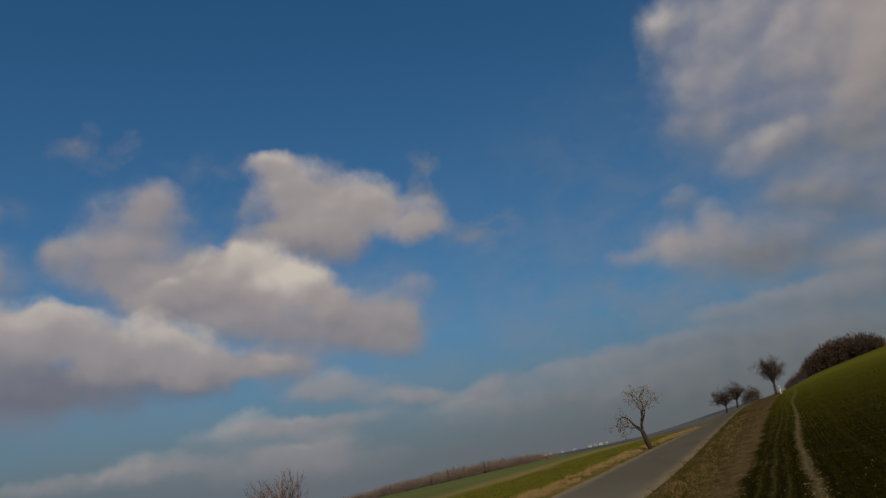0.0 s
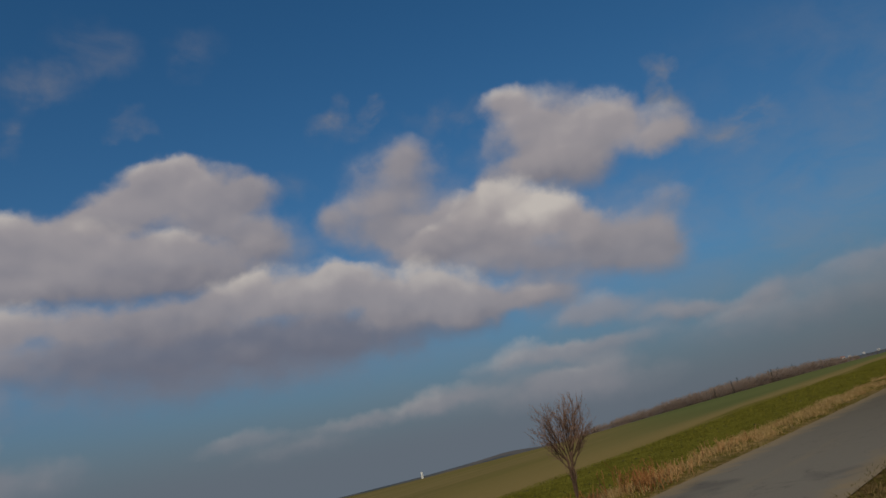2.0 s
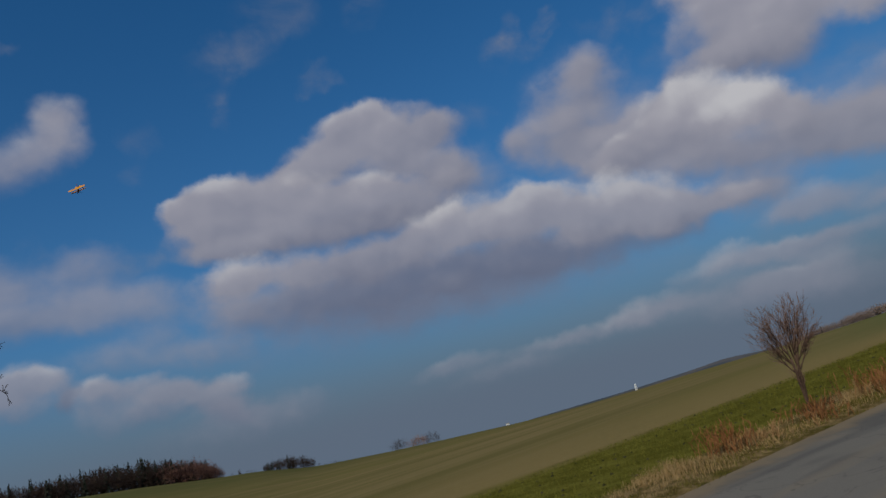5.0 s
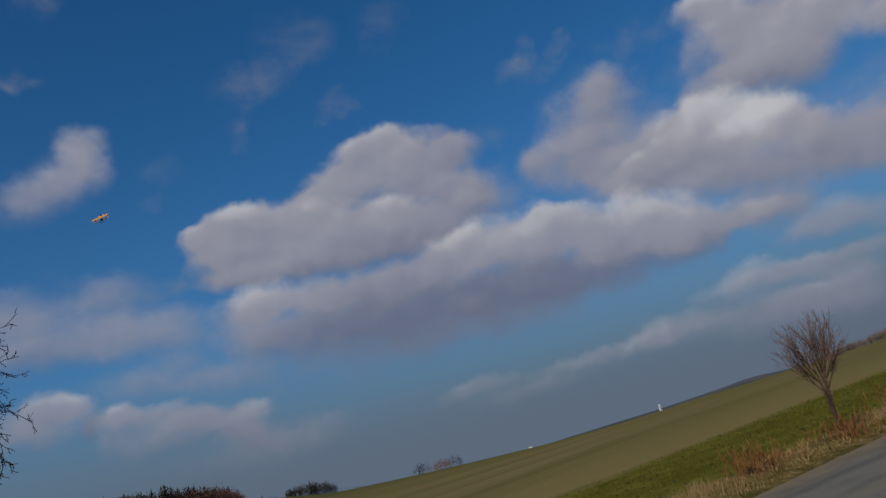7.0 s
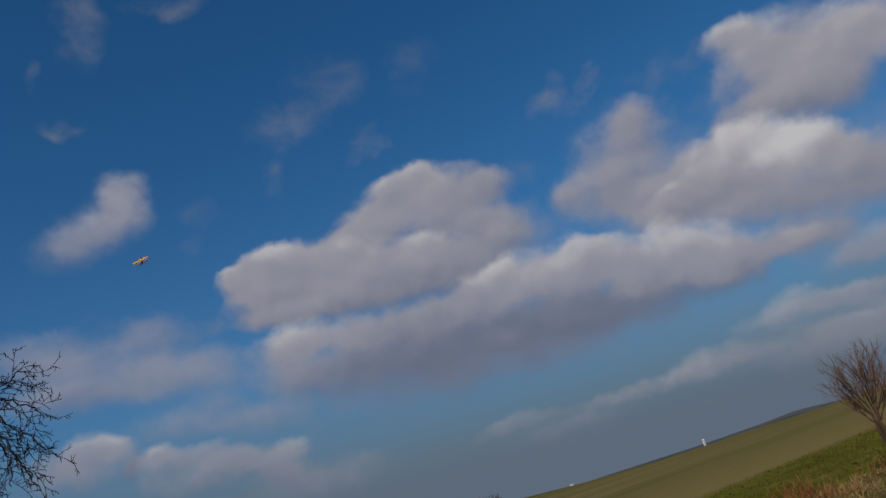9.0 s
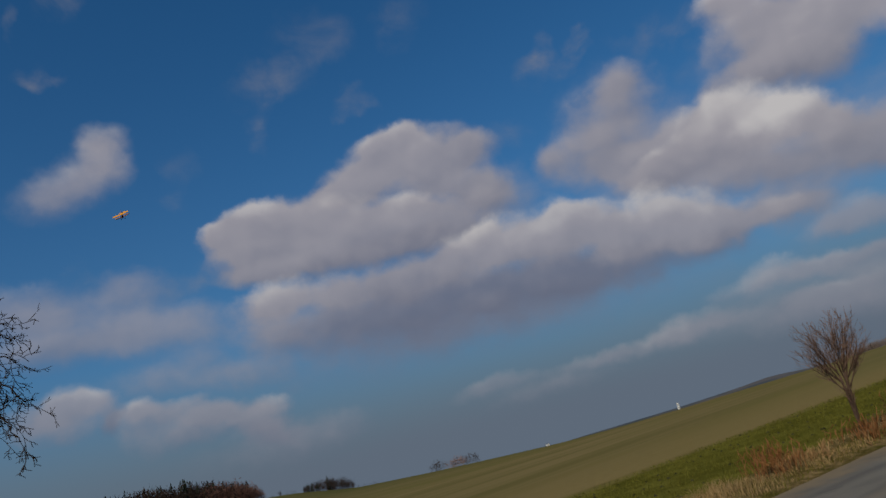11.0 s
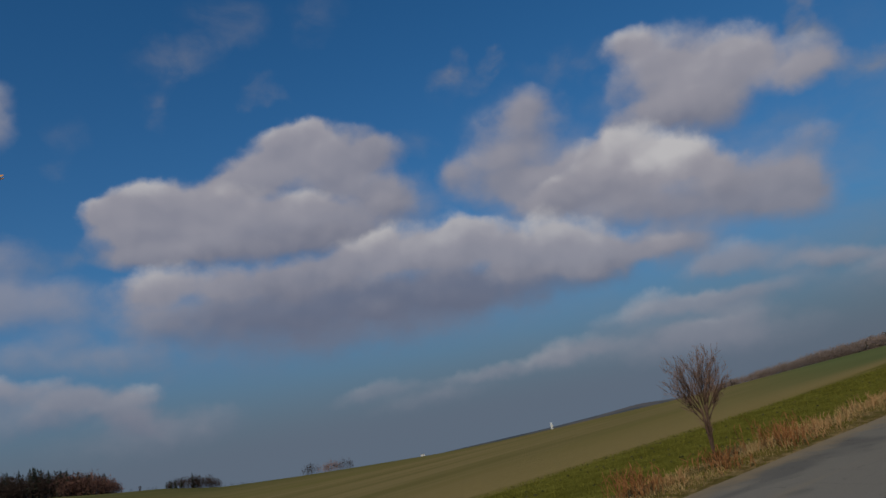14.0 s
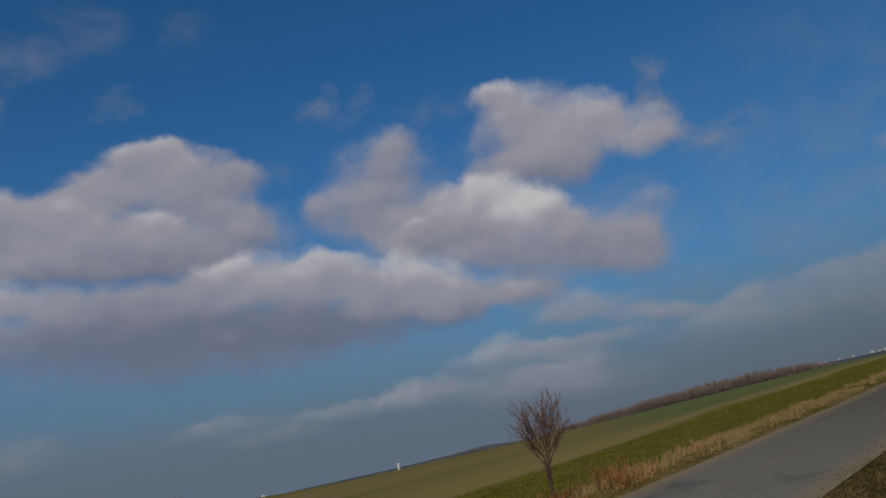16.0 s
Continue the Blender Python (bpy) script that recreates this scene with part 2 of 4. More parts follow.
def bank(heaps, dense, soft):
    """One bank of cloud as a node group: its shade and how much it covers."""
    tree = bpy.data.node_groups.new("bank", "ShaderNodeTree")
    n = Nodes(tree)
    for name, kind in (("at", "NodeSocketVector"), ("lit", "NodeSocketFloat"), ("billow", "NodeSocketFloat"), ("low", "NodeSocketFloat"), ("haze", "NodeSocketColor"), ("dark", "NodeSocketColor")):
        tree.interface.new_socket(name, in_out="INPUT", socket_type=kind)
    tree.interface.new_socket("shade", in_out="OUTPUT", socket_type="NodeSocketColor")
    tree.interface.new_socket("cover", in_out="OUTPUT", socket_type="NodeSocketFloat")
    at, lit, billow, low, haze, dark = list(tree.nodes.new("NodeGroupInput").outputs)[:6]
    total, cover = None, None
    for k, (a, e, ra, re, bright) in enumerate(heaps):
        if k % 4 == 3:  # keeps the heaps in sequence, which needs less of the shader's stack
            at = n.vec("MULTIPLY_ADD", total, (1e-7, 1e-7, 0.0), at)
        q = n.vec("MULTIPLY_ADD", at, (0.69 / ra, 0.69 / re, 0.0), (-0.69 * a / ra, -0.69 * e / re, bright))
        w = n.math("SUBTRACT", 1 + bright * bright, n.vec("DOT_PRODUCT", q, q, out=1), clamp=True)
        w = n.math("MULTIPLY", w, w)
        total = n.vec("MULTIPLY", q, w) if total is None else n.vec("MULTIPLY_ADD", q, w, total)
        cover = n.math("ADD", cover, w) if cover else w
    mean = tree.nodes.new("ShaderNodeVectorMath")
    mean.operation = "SCALE"
    n.put(mean.inputs[0], total)
    n.put(mean.inputs["Scale"], n.math("DIVIDE", 1.0, n.math("MAXIMUM", cover, 0.02)))
    up, bright = n.vec("DOT_PRODUCT", mean.outputs[0], (-0.15, 1.0, 0.0), out=1), n.vec("DOT_PRODUCT", mean.outputs[0], (0.0, 0.0, 1.0), out=1)
    tone = n.math("MULTIPLY_ADD", up, 0.95, n.math("MULTIPLY_ADD", lit, 1.0, n.math("MULTIPLY_ADD", bright, 0.95, 0.1)))
    shade = n.mix(n.step(tone, -1.25, 0.95), dark, CLOUD_LIGHT)
    shade = n.mix(n.step(tone, 0.5, 1.5), shade, CLOUD_BRIGHT)
    shade = n.mix(n.math("MULTIPLY", low, 0.38), shade, haze)
    edge = n.step(up, -0.45, 0.5, 1.8 * soft, 1.4 * soft)
    alpha = n.math("MULTIPLY", n.step(n.math("MULTIPLY_ADD", billow, 1.4, cover), -0.02, edge), dense)
    alpha = n.math("MULTIPLY", alpha, n.step(cover, 0.0, 0.3))
    out = tree.nodes.new("NodeGroupOutput")
    n.put(out.inputs[0], shade)
    n.put(out.inputs[1], alpha)
    return tree


def make_world():
    world = bpy.data.worlds.new("sky")
    scene.world = world
    world.use_nodes = True
    n = Nodes(world.node_tree)
    sky_node = n.tree.nodes.new("ShaderNodeTexSky")
    sky_node.sky_type, sky_node.sun_disc = "NISHITA", False
    sky_node.sun_elevation, sky_node.sun_rotation = radians(SUN_EL), radians(SUN_AZ)
    sky_node.altitude, sky_node.air_density, sky_node.dust_density, sky_node.ozone_density = 300, 1.0, 0.6, 2.0
    way = n.add("TexCoord", out=0)
    sep = n.tree.nodes.new("ShaderNodeSeparateXYZ")
    n.put(sep.inputs[0], way)
    dx, dy, dz = sep.outputs
    az = n.math("MULTIPLY", n.math("ARCTAN2", dx, dy), 57.2958)
    el = n.math("MULTIPLY", n.math("ARCSINE", dz), 57.2958)
    flat = n.add("CombineXYZ", az, el, 1.0)
    # haze towards the horizon
    low = n.math("POWER", 2.718, n.math("MULTIPLY", n.math("MAXIMUM", el, 0.0), -0.095))
    col = n.mix(1.0, sky_node.outputs[0], SKY_TINT, "MULTIPLY")
    east = n.step(az, 22.0, 62.0)
    haze, dark = n.mix(east, HAZE, HAZE_EAST), n.mix(east, CLOUD_DARK, CLOUD_DARK_EAST)
    col = n.mix(n.math("MAXIMUM", n.math("MULTIPLY", low, 0.97), n.step(el, 18.0, 0.0)), col, haze)
    # broken cloud over the rest of the sky, behind the viewer and overhead
    rest = n.step(n.noise(way, 3.2, 6.0, 0.6), 0.5, 0.66)
    behind = n.math("MAXIMUM", n.step(dy, 0.1, -0.3), n.step(el, 48.0, 62.0))
    col = n.mix(n.math("MULTIPLY", rest, behind), col, CLOUD_LIGHT)
    # ragged edges: the heaps are read at a place shifted by two scales of turbulence
    big = n.vec("SUBTRACT", n.noise(way, 9.0, 3.0, 0.55, out=1), (0.5, 0.5, 0.5))
    fine = n.vec("SUBTRACT", n.noise(way, 20.0, 4.0, 0.5, out=1), (0.5, 0.5, 0.5))
    at = n.vec("ADD", flat, n.vec("ADD", n.vec("MULTIPLY", big, (1.8, 1.4, 0.0)), n.vec("MULTIPLY", fine, (2.0, 1.2, 0.0))))
    tiny = n.vec("SUBTRACT", n.noise(way, 70.0, 3.0, 0.55, out=1), (0.5, 0.5, 0.5))
    at = n.vec("MULTIPLY_ADD", tiny, (0.7, 0.45, 0.0), at)
    # billows, lit from above: how the turbulence thins upwards
    puffs = n.vec("MULTIPLY", n.vec("MULTIPLY_ADD", fine, (0.9, 0.9, 0.0), flat), (0.26, 0.32, 0.0))
    here = n.noise(puffs, 1.0, 2.0, 0.45)
    above = n.noise(n.vec("ADD", puffs, (-0.12, 0.34, 0.0)), 1.0, 2.0, 0.45)
    lit = n.math("SUBTRACT", here, above)
    billow = n.math("SUBTRACT", n.noise(puffs, 1.0, 6.0, 0.55), 0.5)
    # thin veils
    combed = n.noise(n.vec("MULTIPLY", flat, (0.20, 0.32, 0.0)), 1.0, 5.0, 0.6, warp=0.4)
    true_at, at = at, n.vec("ADD", at, n.vec("ADD", n.vec("MULTIPLY", big, (2.6, 2.2, 0.0)), n.vec("MULTIPLY", fine, (3.4, 3.0, 0.0))))
    veil, count = None, 0
    for group in VEILS:
        for a, e, ra, re, much in group:
            count += 1
            if count % 4 == 0 and veil:  # keeps the heaps in sequence, which needs less of the shader's stack
                at = n.vec("MULTIPLY_ADD", veil, (1e-7, 1e-7, 0.0), at)
            q = n.vec("MULTIPLY_ADD", at, (0.72 / ra, 0.72 / re, 0.0), (-0.72 * a / ra, -0.72 * e / re, 0.0))
            w = n.math("SUBTRACT", 1, n.vec("DOT_PRODUCT", q, q, out=1), clamp=True)
            w = n.math("MULTIPLY", w, w)
            veil = n.math("MULTIPLY_ADD", w, much, veil) if veil else n.math("MULTIPLY", w, much)
    thin = n.math("MULTIPLY", n.math("MULTIPLY", veil, n.lin(combed, 0.38, 0.66, 0.12, 1.15)), 0.62, clamp=True)
    col = n.mix(thin, col, n.mix(n.math("MULTIPLY", low, 0.45), VEIL, haze))
    # the heaped clouds, one bank in front of another
    at = true_at
    for heaps, dense, soft in LAYERS:
        node = n.tree.nodes.new("ShaderNodeGroup")
        node.node_tree = bank(heaps, dense, soft)
        at = n.vec("MULTIPLY_ADD", col, (1e-7, 1e-7, 0.0), at)
        for k, value in enumerate((at, lit, billow, low, haze, dark)):
            n.put(node.inputs[k], value)
        col = n.mix(node.outputs[1], col, node.outputs[0])
    back = n.add("Background", col, 0.1)
    out = n.tree.nodes.new("ShaderNodeOutputWorld")
    n.put(out.inputs[0], back)


# radiances of the sky's parts, before the world's strength of 0.1
SKY_TINT = (0.148, 0.53, 0.785)
HAZE = (1.15, 1.48, 1.96)
HAZE_EAST = (1.05, 1.24, 1.5)
VEIL = (2.5, 2.45, 2.65)
CLOUD_DARK = (1.34, 1.49, 2.14)
CLOUD_DARK_EAST = (1.04, 1.2, 1.42)
CLOUD_LIGHT = (3.35, 3.2, 3.56)
CLOUD_BRIGHT = (5.4, 5.2, 5.2)
make_world()

sun = new("sun", bpy.data.lights.new("sun", "SUN"))
sun.data.energy, sun.data.angle, sun.data.color = 2.85, radians(0.6), (1.0, 0.87, 0.66)
sun_way = Vector((math.sin(radians(SUN_AZ)) * math.cos(radians(SUN_EL)), math.cos(radians(SUN_AZ)) * math.cos(radians(SUN_EL)), math.sin(radians(SUN_EL))))
sun.matrix_world = look(sun_way * 50, (0, 0, 0))

# ---- materials ----
def material(name, build, gloss=0.0):
    mat = bpy.data.materials.new(name)
    mat.use_nodes = True
    n = Nodes(mat.node_tree)
    shader = n.tree.nodes.new("ShaderNodeBsdfPrincipled")
    out = n.tree.nodes.new("ShaderNodeOutputMaterial")
    n.put(out.inputs[0], shader.outputs[0])
    colour, rough, height, depth = build(n)
    n.put(shader.inputs["Base Color"], (*colour, 1.0) if isinstance(colour, tuple) else colour)
    n.put(shader.inputs["Roughness"], rough)
    shader.inputs["Specular IOR Level"].default_value = gloss
    if height is not None:
        bump = n.tree.nodes.new("ShaderNodeBump")
        bump.inputs["Strength"].default_value, bump.inputs["Distance"].default_value = 1.0, depth
        n.put(bump.inputs["Height"], height)
        n.put(shader.inputs["Normal"], bump.outputs[0])
    return mat


def place(n):
    return n.add("TexCoord", out=3)


def two_tone(dark, light, scale, rough=0.85, fine=9.0, depth=0.004, stretch=(1, 1, 1)):
    """A surface with slow patches and a fine grain between two colours."""
    def build(n):
        p = n.vec("MULTIPLY", place(n), stretch)
        slow, grain = n.noise(p, scale, 3.0), n.noise(p, scale * fine, 5.0, 0.65)
        f = n.math("ADD", n.math("MULTIPLY", slow, 0.6), n.math("MULTIPLY", grain, 0.6))
        return n.mix(n.step(f, 0.38, 0.82), dark, light), rough, grain, depth
    return build


def per_piece(dark, light, rough=0.8):
    """Each blade or twig its own shade."""
    def build(n):
        geo = n.tree.nodes.new("ShaderNodeNewGeometry")
        f = n.math("MULTIPLY_ADD", geo.outputs["Random Per Island"], 0.8, n.math("MULTIPLY", n.noise(place(n), 0.6, 2.0), 0.25))
        return n.mix(f, dark, light), rough, None, 0
    return build


def straightened(n):
    """Places along and across the lane, with its bend taken out."""
    p = place(n)
    sep = n.tree.nodes.new("ShaderNodeSeparateXYZ")
    n.put(sep.inputs[0], p)
    past = n.add("Clamp", n.math("SUBTRACT", sep.outputs[0], 40.0), 0.0, 220.0)
    return n.add("CombineXYZ", sep.outputs[0], n.math("MULTIPLY_ADD", n.math("MULTIPLY", past, past), 2.2e-4, sep.outputs[1]), sep.outputs[2])


def asphalt(n):
    p = straightened(n)
    sep = n.tree.nodes.new("ShaderNodeSeparateXYZ")
    n.put(sep.inputs[0], p)
    long = n.vec("MULTIPLY", p, (0.12, 1.3, 1.0))
    grit = n.noise(p, 90.0, 3.0, 0.7)
    patch = n.step(n.noise(long, 1.1, 4.0, 0.6), 0.52, 0.68)
    stain = n.step(n.noise(n.vec("MULTIPLY", p, (0.35, 0.9, 1.0)), 0.55, 3.0, 0.6, warp=0.6), 0.56, 0.66)
    crack = n.step(n.math("ABSOLUTE", n.math("SUBTRACT", n.noise(p, 0.55, 5.0, 0.6, warp=1.2), 0.5)), 0.008, 0.002)
    col = n.mix(grit, (0.125, 0.12, 0.108), (0.225, 0.21, 0.18))
    col = n.mix(n.math("MULTIPLY", patch, 0.45), col, (0.22, 0.185, 0.135))
    col = n.mix(n.math("MULTIPLY", stain, 0.6), col, (0.085, 0.085, 0.083))
    col = n.mix(n.math("MULTIPLY", crack, 0.3), col, (0.05, 0.048, 0.045))
    # the dimmer light farther along the lane, put into the asphalt's colour
    col = n.mix(n.math("MULTIPLY", n.step(sep.outputs[0], 7.0, 28.0), 0.8), col, (0.09, 0.082, 0.066))
    # soil dragged over both edges
    off = n.math("ABSOLUTE", n.math("SUBTRACT", sep.outputs[1], 4.72))
    dirt = n.step(n.math("MULTIPLY_ADD", n.noise(p, 2.6, 4.0, 0.6), 0.9, off), 1.5, 2.1)
    col = n.mix(n.math("MULTIPLY", dirt, 0.75), col, (0.24, 0.185, 0.115))
    return col, 0.8, grit, 0.006


def land(n):
    """The whole ground: u runs along the road, v across it, in metres."""
    p = straightened(n)
    sep = n.tree.nodes.new("ShaderNodeSeparateXYZ")
    n.put(sep.inputs[0], p)
    u, v = sep.outputs[0], sep.outputs[1]
    wob = n.math("SUBTRACT", n.noise(p, 0.5, 4.0, 0.6), 0.5)
    vw = n.math("MULTIPLY_ADD", wob, 1.1, v)
    slow = n.math("SUBTRACT", n.noise(p, 0.02, 4.0, 0.6), 0.5)
    clod = n.noise(p, 5.0, 5.0, 0.7)
    tuft = n.noise(p, 1.3, 5.0, 0.7)
    streak = n.noise(n.vec("MULTIPLY", p, (0.012, 0.2, 1.0)), 1.0, 4.0, 0.6)
    # the green crop beyond the road, the stubble after it
    green = n.mix(n.step(tuft, 0.35, 0.7), (0.084, 0.080, 0.013), (0.145, 0.136, 0.026))
    green = n.mix(n.math("MULTIPLY", n.step(n.noise(p, 2.2, 5.0, 0.7), 0.6, 0.74), 0.7), green, (0.035, 0.034, 0.008))
    stubble = n.mix(n.step(streak, 0.30, 0.74), (0.14, 0.12, 0.044), (0.215, 0.168, 0.076))
    stubble = n.mix(n.step(n.noise(n.vec("MULTIPLY", p, (0.02, 0.05, 1.0)), 1.0, 4.0, 0.6), 0.44, 0.66), stubble, (0.15, 0.132, 0.046))
    stubble = n.mix(n.step(n.noise(n.vec("MULTIPLY", p, (0.02, 0.9, 1.0)), 1.0, 3.0, 0.6), 0.60, 0.74), stubble, (0.115, 0.105, 0.034))
    stubble = n.mix(n.step(v, 70.0, 240.0), stubble, n.mix(n.step(slow, -0.1, 0.15), (0.092, 0.096, 0.034), (0.128, 0.112, 0.045)))
    stubble = n.mix(n.math("MULTIPLY", n.step(n.math("MULTIPLY_ADD", streak, 14.0, v), 34.0, 20.0), 0.7), stubble, n.mix(clod, (0.19, 0.14, 0.052), (0.29, 0.22, 0.10)))
    edge = n.math("MULTIPLY_ADD", n.math("SUBTRACT", n.noise(n.vec("MULTIPLY", p, (0.05, 0.4, 1.0)), 1.0, 3.0), 0.5), 5.0, v)
    beyond = n.mix(n.step(edge, EDGE_V - 0.9, EDGE_V + 0.9), green, stubble)
    # far to the east of the stubble a paler green crop, haze mixed into its colour
    east = n.math("MULTIPLY", n.step(n.math("MULTIPLY_ADD", v, -1.6, u), -8.0, 14.0), n.step(v, 13.5, 19.0))
    beyond = n.mix(east, beyond, n.mix(n.step(slow, -0.15, 0.15), (0.105, 0.125, 0.048), (0.125, 0.142, 0.056)))
    # hills far off: the distance haze is put into their grey-blue colour
    far_haze = n.step(n.vec("LENGTH", p, out=1), 700.0, 1300.0)
    beyond = n.mix(far_haze, beyond, n.mix(n.step(n.noise(p, 0.006, 3.0), 0.45, 0.6), (0.07, 0.085, 0.10), (0.115, 0.112, 0.115)))
    # the crop on the viewer's side, with drill rows and a wheel track
    across = n.math("MULTIPLY_ADD", u, 0.026, v)
    rows = n.math("SINE", n.math("MULTIPLY", n.math("MULTIPLY_ADD", wob, 0.12, across), 20.0))
    # the near crop's colour holds the shade over it, easing off with distance
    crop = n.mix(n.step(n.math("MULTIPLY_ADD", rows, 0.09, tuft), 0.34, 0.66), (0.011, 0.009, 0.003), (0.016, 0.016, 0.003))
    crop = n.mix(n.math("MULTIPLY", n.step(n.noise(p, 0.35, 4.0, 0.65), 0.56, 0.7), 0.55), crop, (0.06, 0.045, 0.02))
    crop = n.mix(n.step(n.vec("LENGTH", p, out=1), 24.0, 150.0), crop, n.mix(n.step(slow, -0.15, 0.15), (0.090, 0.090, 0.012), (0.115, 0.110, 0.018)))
    mean = n.math("MULTIPLY_ADD", n.math("SINE", n.math("MULTIPLY", u, 0.16)), 0.10, n.math("MULTIPLY_ADD", wob, 0.3, n.math("MULTIPLY_ADD", u, 0.004, across)))
    for at, wide, much in ((0.0, 0.09, 0.9), (0.5, 0.02, 0.5), (0.8, 0.03, 0.45), (1.1, 0.02, 0.4), (-1.6, 0.02, 0.3), (-34.0, 0.5, 0.5), (-36.0, 0.5, 0.4)):
        off = n.math("ABSOLUTE", n.math("SUBTRACT", mean, at))
        track = n.math("MULTIPLY", n.step(n.math("MULTIPLY_ADD", clod, 0.35, off), wide + 0.28, wide + 0.05), much)
        crop = n.mix(track, crop, n.mix(clod, (0.07, 0.054, 0.024), (0.15, 0.118, 0.058)))
    # verges of last year's grass
    dry = n.mix(n.step(clod, 0.35, 0.65), (0.085, 0.064, 0.02), (0.24, 0.17, 0.08))
    dry = n.mix(n.math("MULTIPLY", n.step(tuft, 0.46, 0.62), 0.75), dry, (0.062, 0.060, 0.012))
    soil = n.step(n.math("ABSOLUTE", n.math("SUBTRACT", n.math("MULTIPLY_ADD", wob, 0.8, across), 1.72)), 0.36, 0.1)
    dry = n.mix(n.step(v, 4.5, 3.0), dry, n.mix(n.step(n.math("MULTIPLY_ADD", clod, 0.6, n.math("MULTIPLY", tuft, 0.4)), 0.4, 0.62), (0.036, 0.027, 0.009), (0.14, 0.098, 0.042)))
    dry = n.mix(n.math("MULTIPLY", soil, 0.45), dry, n.mix(clod, (0.055, 0.037, 0.017), (0.15, 0.105, 0.053)))
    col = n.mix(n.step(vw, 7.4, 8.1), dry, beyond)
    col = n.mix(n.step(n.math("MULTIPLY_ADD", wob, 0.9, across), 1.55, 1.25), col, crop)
    return col, 0.95, n.math("ADD", clod, tuft), 0.05


EDGE_V = 13.2
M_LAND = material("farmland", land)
M_ROAD = material("old_asphalt", asphalt)
M_BARK = material("bark", two_tone((0.045, 0.034, 0.026), (0.17, 0.125, 0.09), 9.0, fine=5.0, depth=0.006, stretch=(1, 1, 0.3)))
M_BARK_RED = material("reddish_bark", two_tone((0.035, 0.024, 0.018), (0.12, 0.078, 0.056), 9.0, fine=5.0, depth=0.006, stretch=(1, 1, 0.3)))
M_BARK_DARK = material("dark_bark", two_tone((0.022, 0.017, 0.014), (0.07, 0.052, 0.042), 9.0, fine=5.0, depth=0.006, stretch=(1, 1, 0.3)))
M_TWIG = material("twigs", per_piece((0.075, 0.045, 0.034), (0.24, 0.155, 0.12)))
M_TWIG_DARK = material("dark_twigs", per_piece((0.022, 0.016, 0.014), (0.06, 0.043, 0.036)))
M_TWIG_RED = material("reddish_twigs", per_piece((0.06, 0.032, 0.026), (0.18, 0.10, 0.082)))
M_TWIG_BROWN = material("brown_twigs", per_piece((0.034, 0.023, 0.019), (0.095, 0.062, 0.05)))
M_TWIG_PALE = material("lichened_twigs", per_piece((0.12, 0.09, 0.07), (0.34, 0.27, 0.22)))
M_TWIG_PINK = material("pale_twigs", per_piece((0.14, 0.075, 0.06), (0.30, 0.19, 0.16)))
M_NEEDLE = material("conifer_needles", per_piece((0.012, 0.016, 0.014), (0.035, 0.042, 0.03)))
M_STRAW = material("dry_grass", per_piece((0.13, 0.072, 0.028), (0.38, 0.235, 0.115)))
M_HAY = material("bleached_grass", per_piece((0.15, 0.098, 0.036), (0.40, 0.285, 0.14)))
M_RUST = material("rusty_stalks", per_piece((0.11, 0.046, 0.018), (0.27, 0.13, 0.055)))
M_GRASS = material("green_grass", per_piece((0.06, 0.056, 0.012), (0.15, 0.128, 0.034)))
M_GRASS_DULL = material("dull_grass", per_piece((0.034, 0.032, 0.009), (0.095, 0.082, 0.024)))
M_CROP = material("young_crop", per_piece((0.070, 0.070, 0.012), (0.15, 0.142, 0.026)))
M_CLOD = material("clods", per_piece((0.035, 0.028, 0.015), (0.15, 0.12, 0.07)))
M_WHITE = material("white_render", two_tone((0.66, 0.66, 0.64), (0.84, 0.84, 0.82), 0.8))
M_GREY = material("grey_concrete", two_tone((0.25, 0.25, 0.25), (0.4, 0.4, 0.4), 0.8))
M_ROOF = material("red_tiles", two_tone((0.20, 0.07, 0.05), (0.34, 0.13, 0.09), 0.6))
M_GLASS = material("dark_window", two_tone((0.02, 0.022, 0.025), (0.05, 0.055, 0.06), 0.6, rough=0.2))
M_YELLOW = material("yellow_film", two_tone((0.62, 0.26, 0.012), (0.75, 0.34, 0.02), 3.0, rough=0.4))
M_BLACK = material("black_film", two_tone((0.03, 0.018, 0.015), (0.06, 0.035, 0.03), 3.0, rough=0.4))
M_REDFILM = material("red_film", two_tone((0.30, 0.035, 0.015), (0.42, 0.06, 0.02), 3.0, rough=0.4))

# ---- the lie of the land ----
ROAD_AZ = 58.5  # the road's course, degrees east of the first axis
ROAD_V0, ROAD_V1 = 3.05, 6.4
C_, S_ = math.cos(radians(ROAD_AZ)), math.sin(radians(ROAD_AZ))
LAND_POSE = pose(0, 0, 0, 0, 0, 90 - ROAD_AZ)
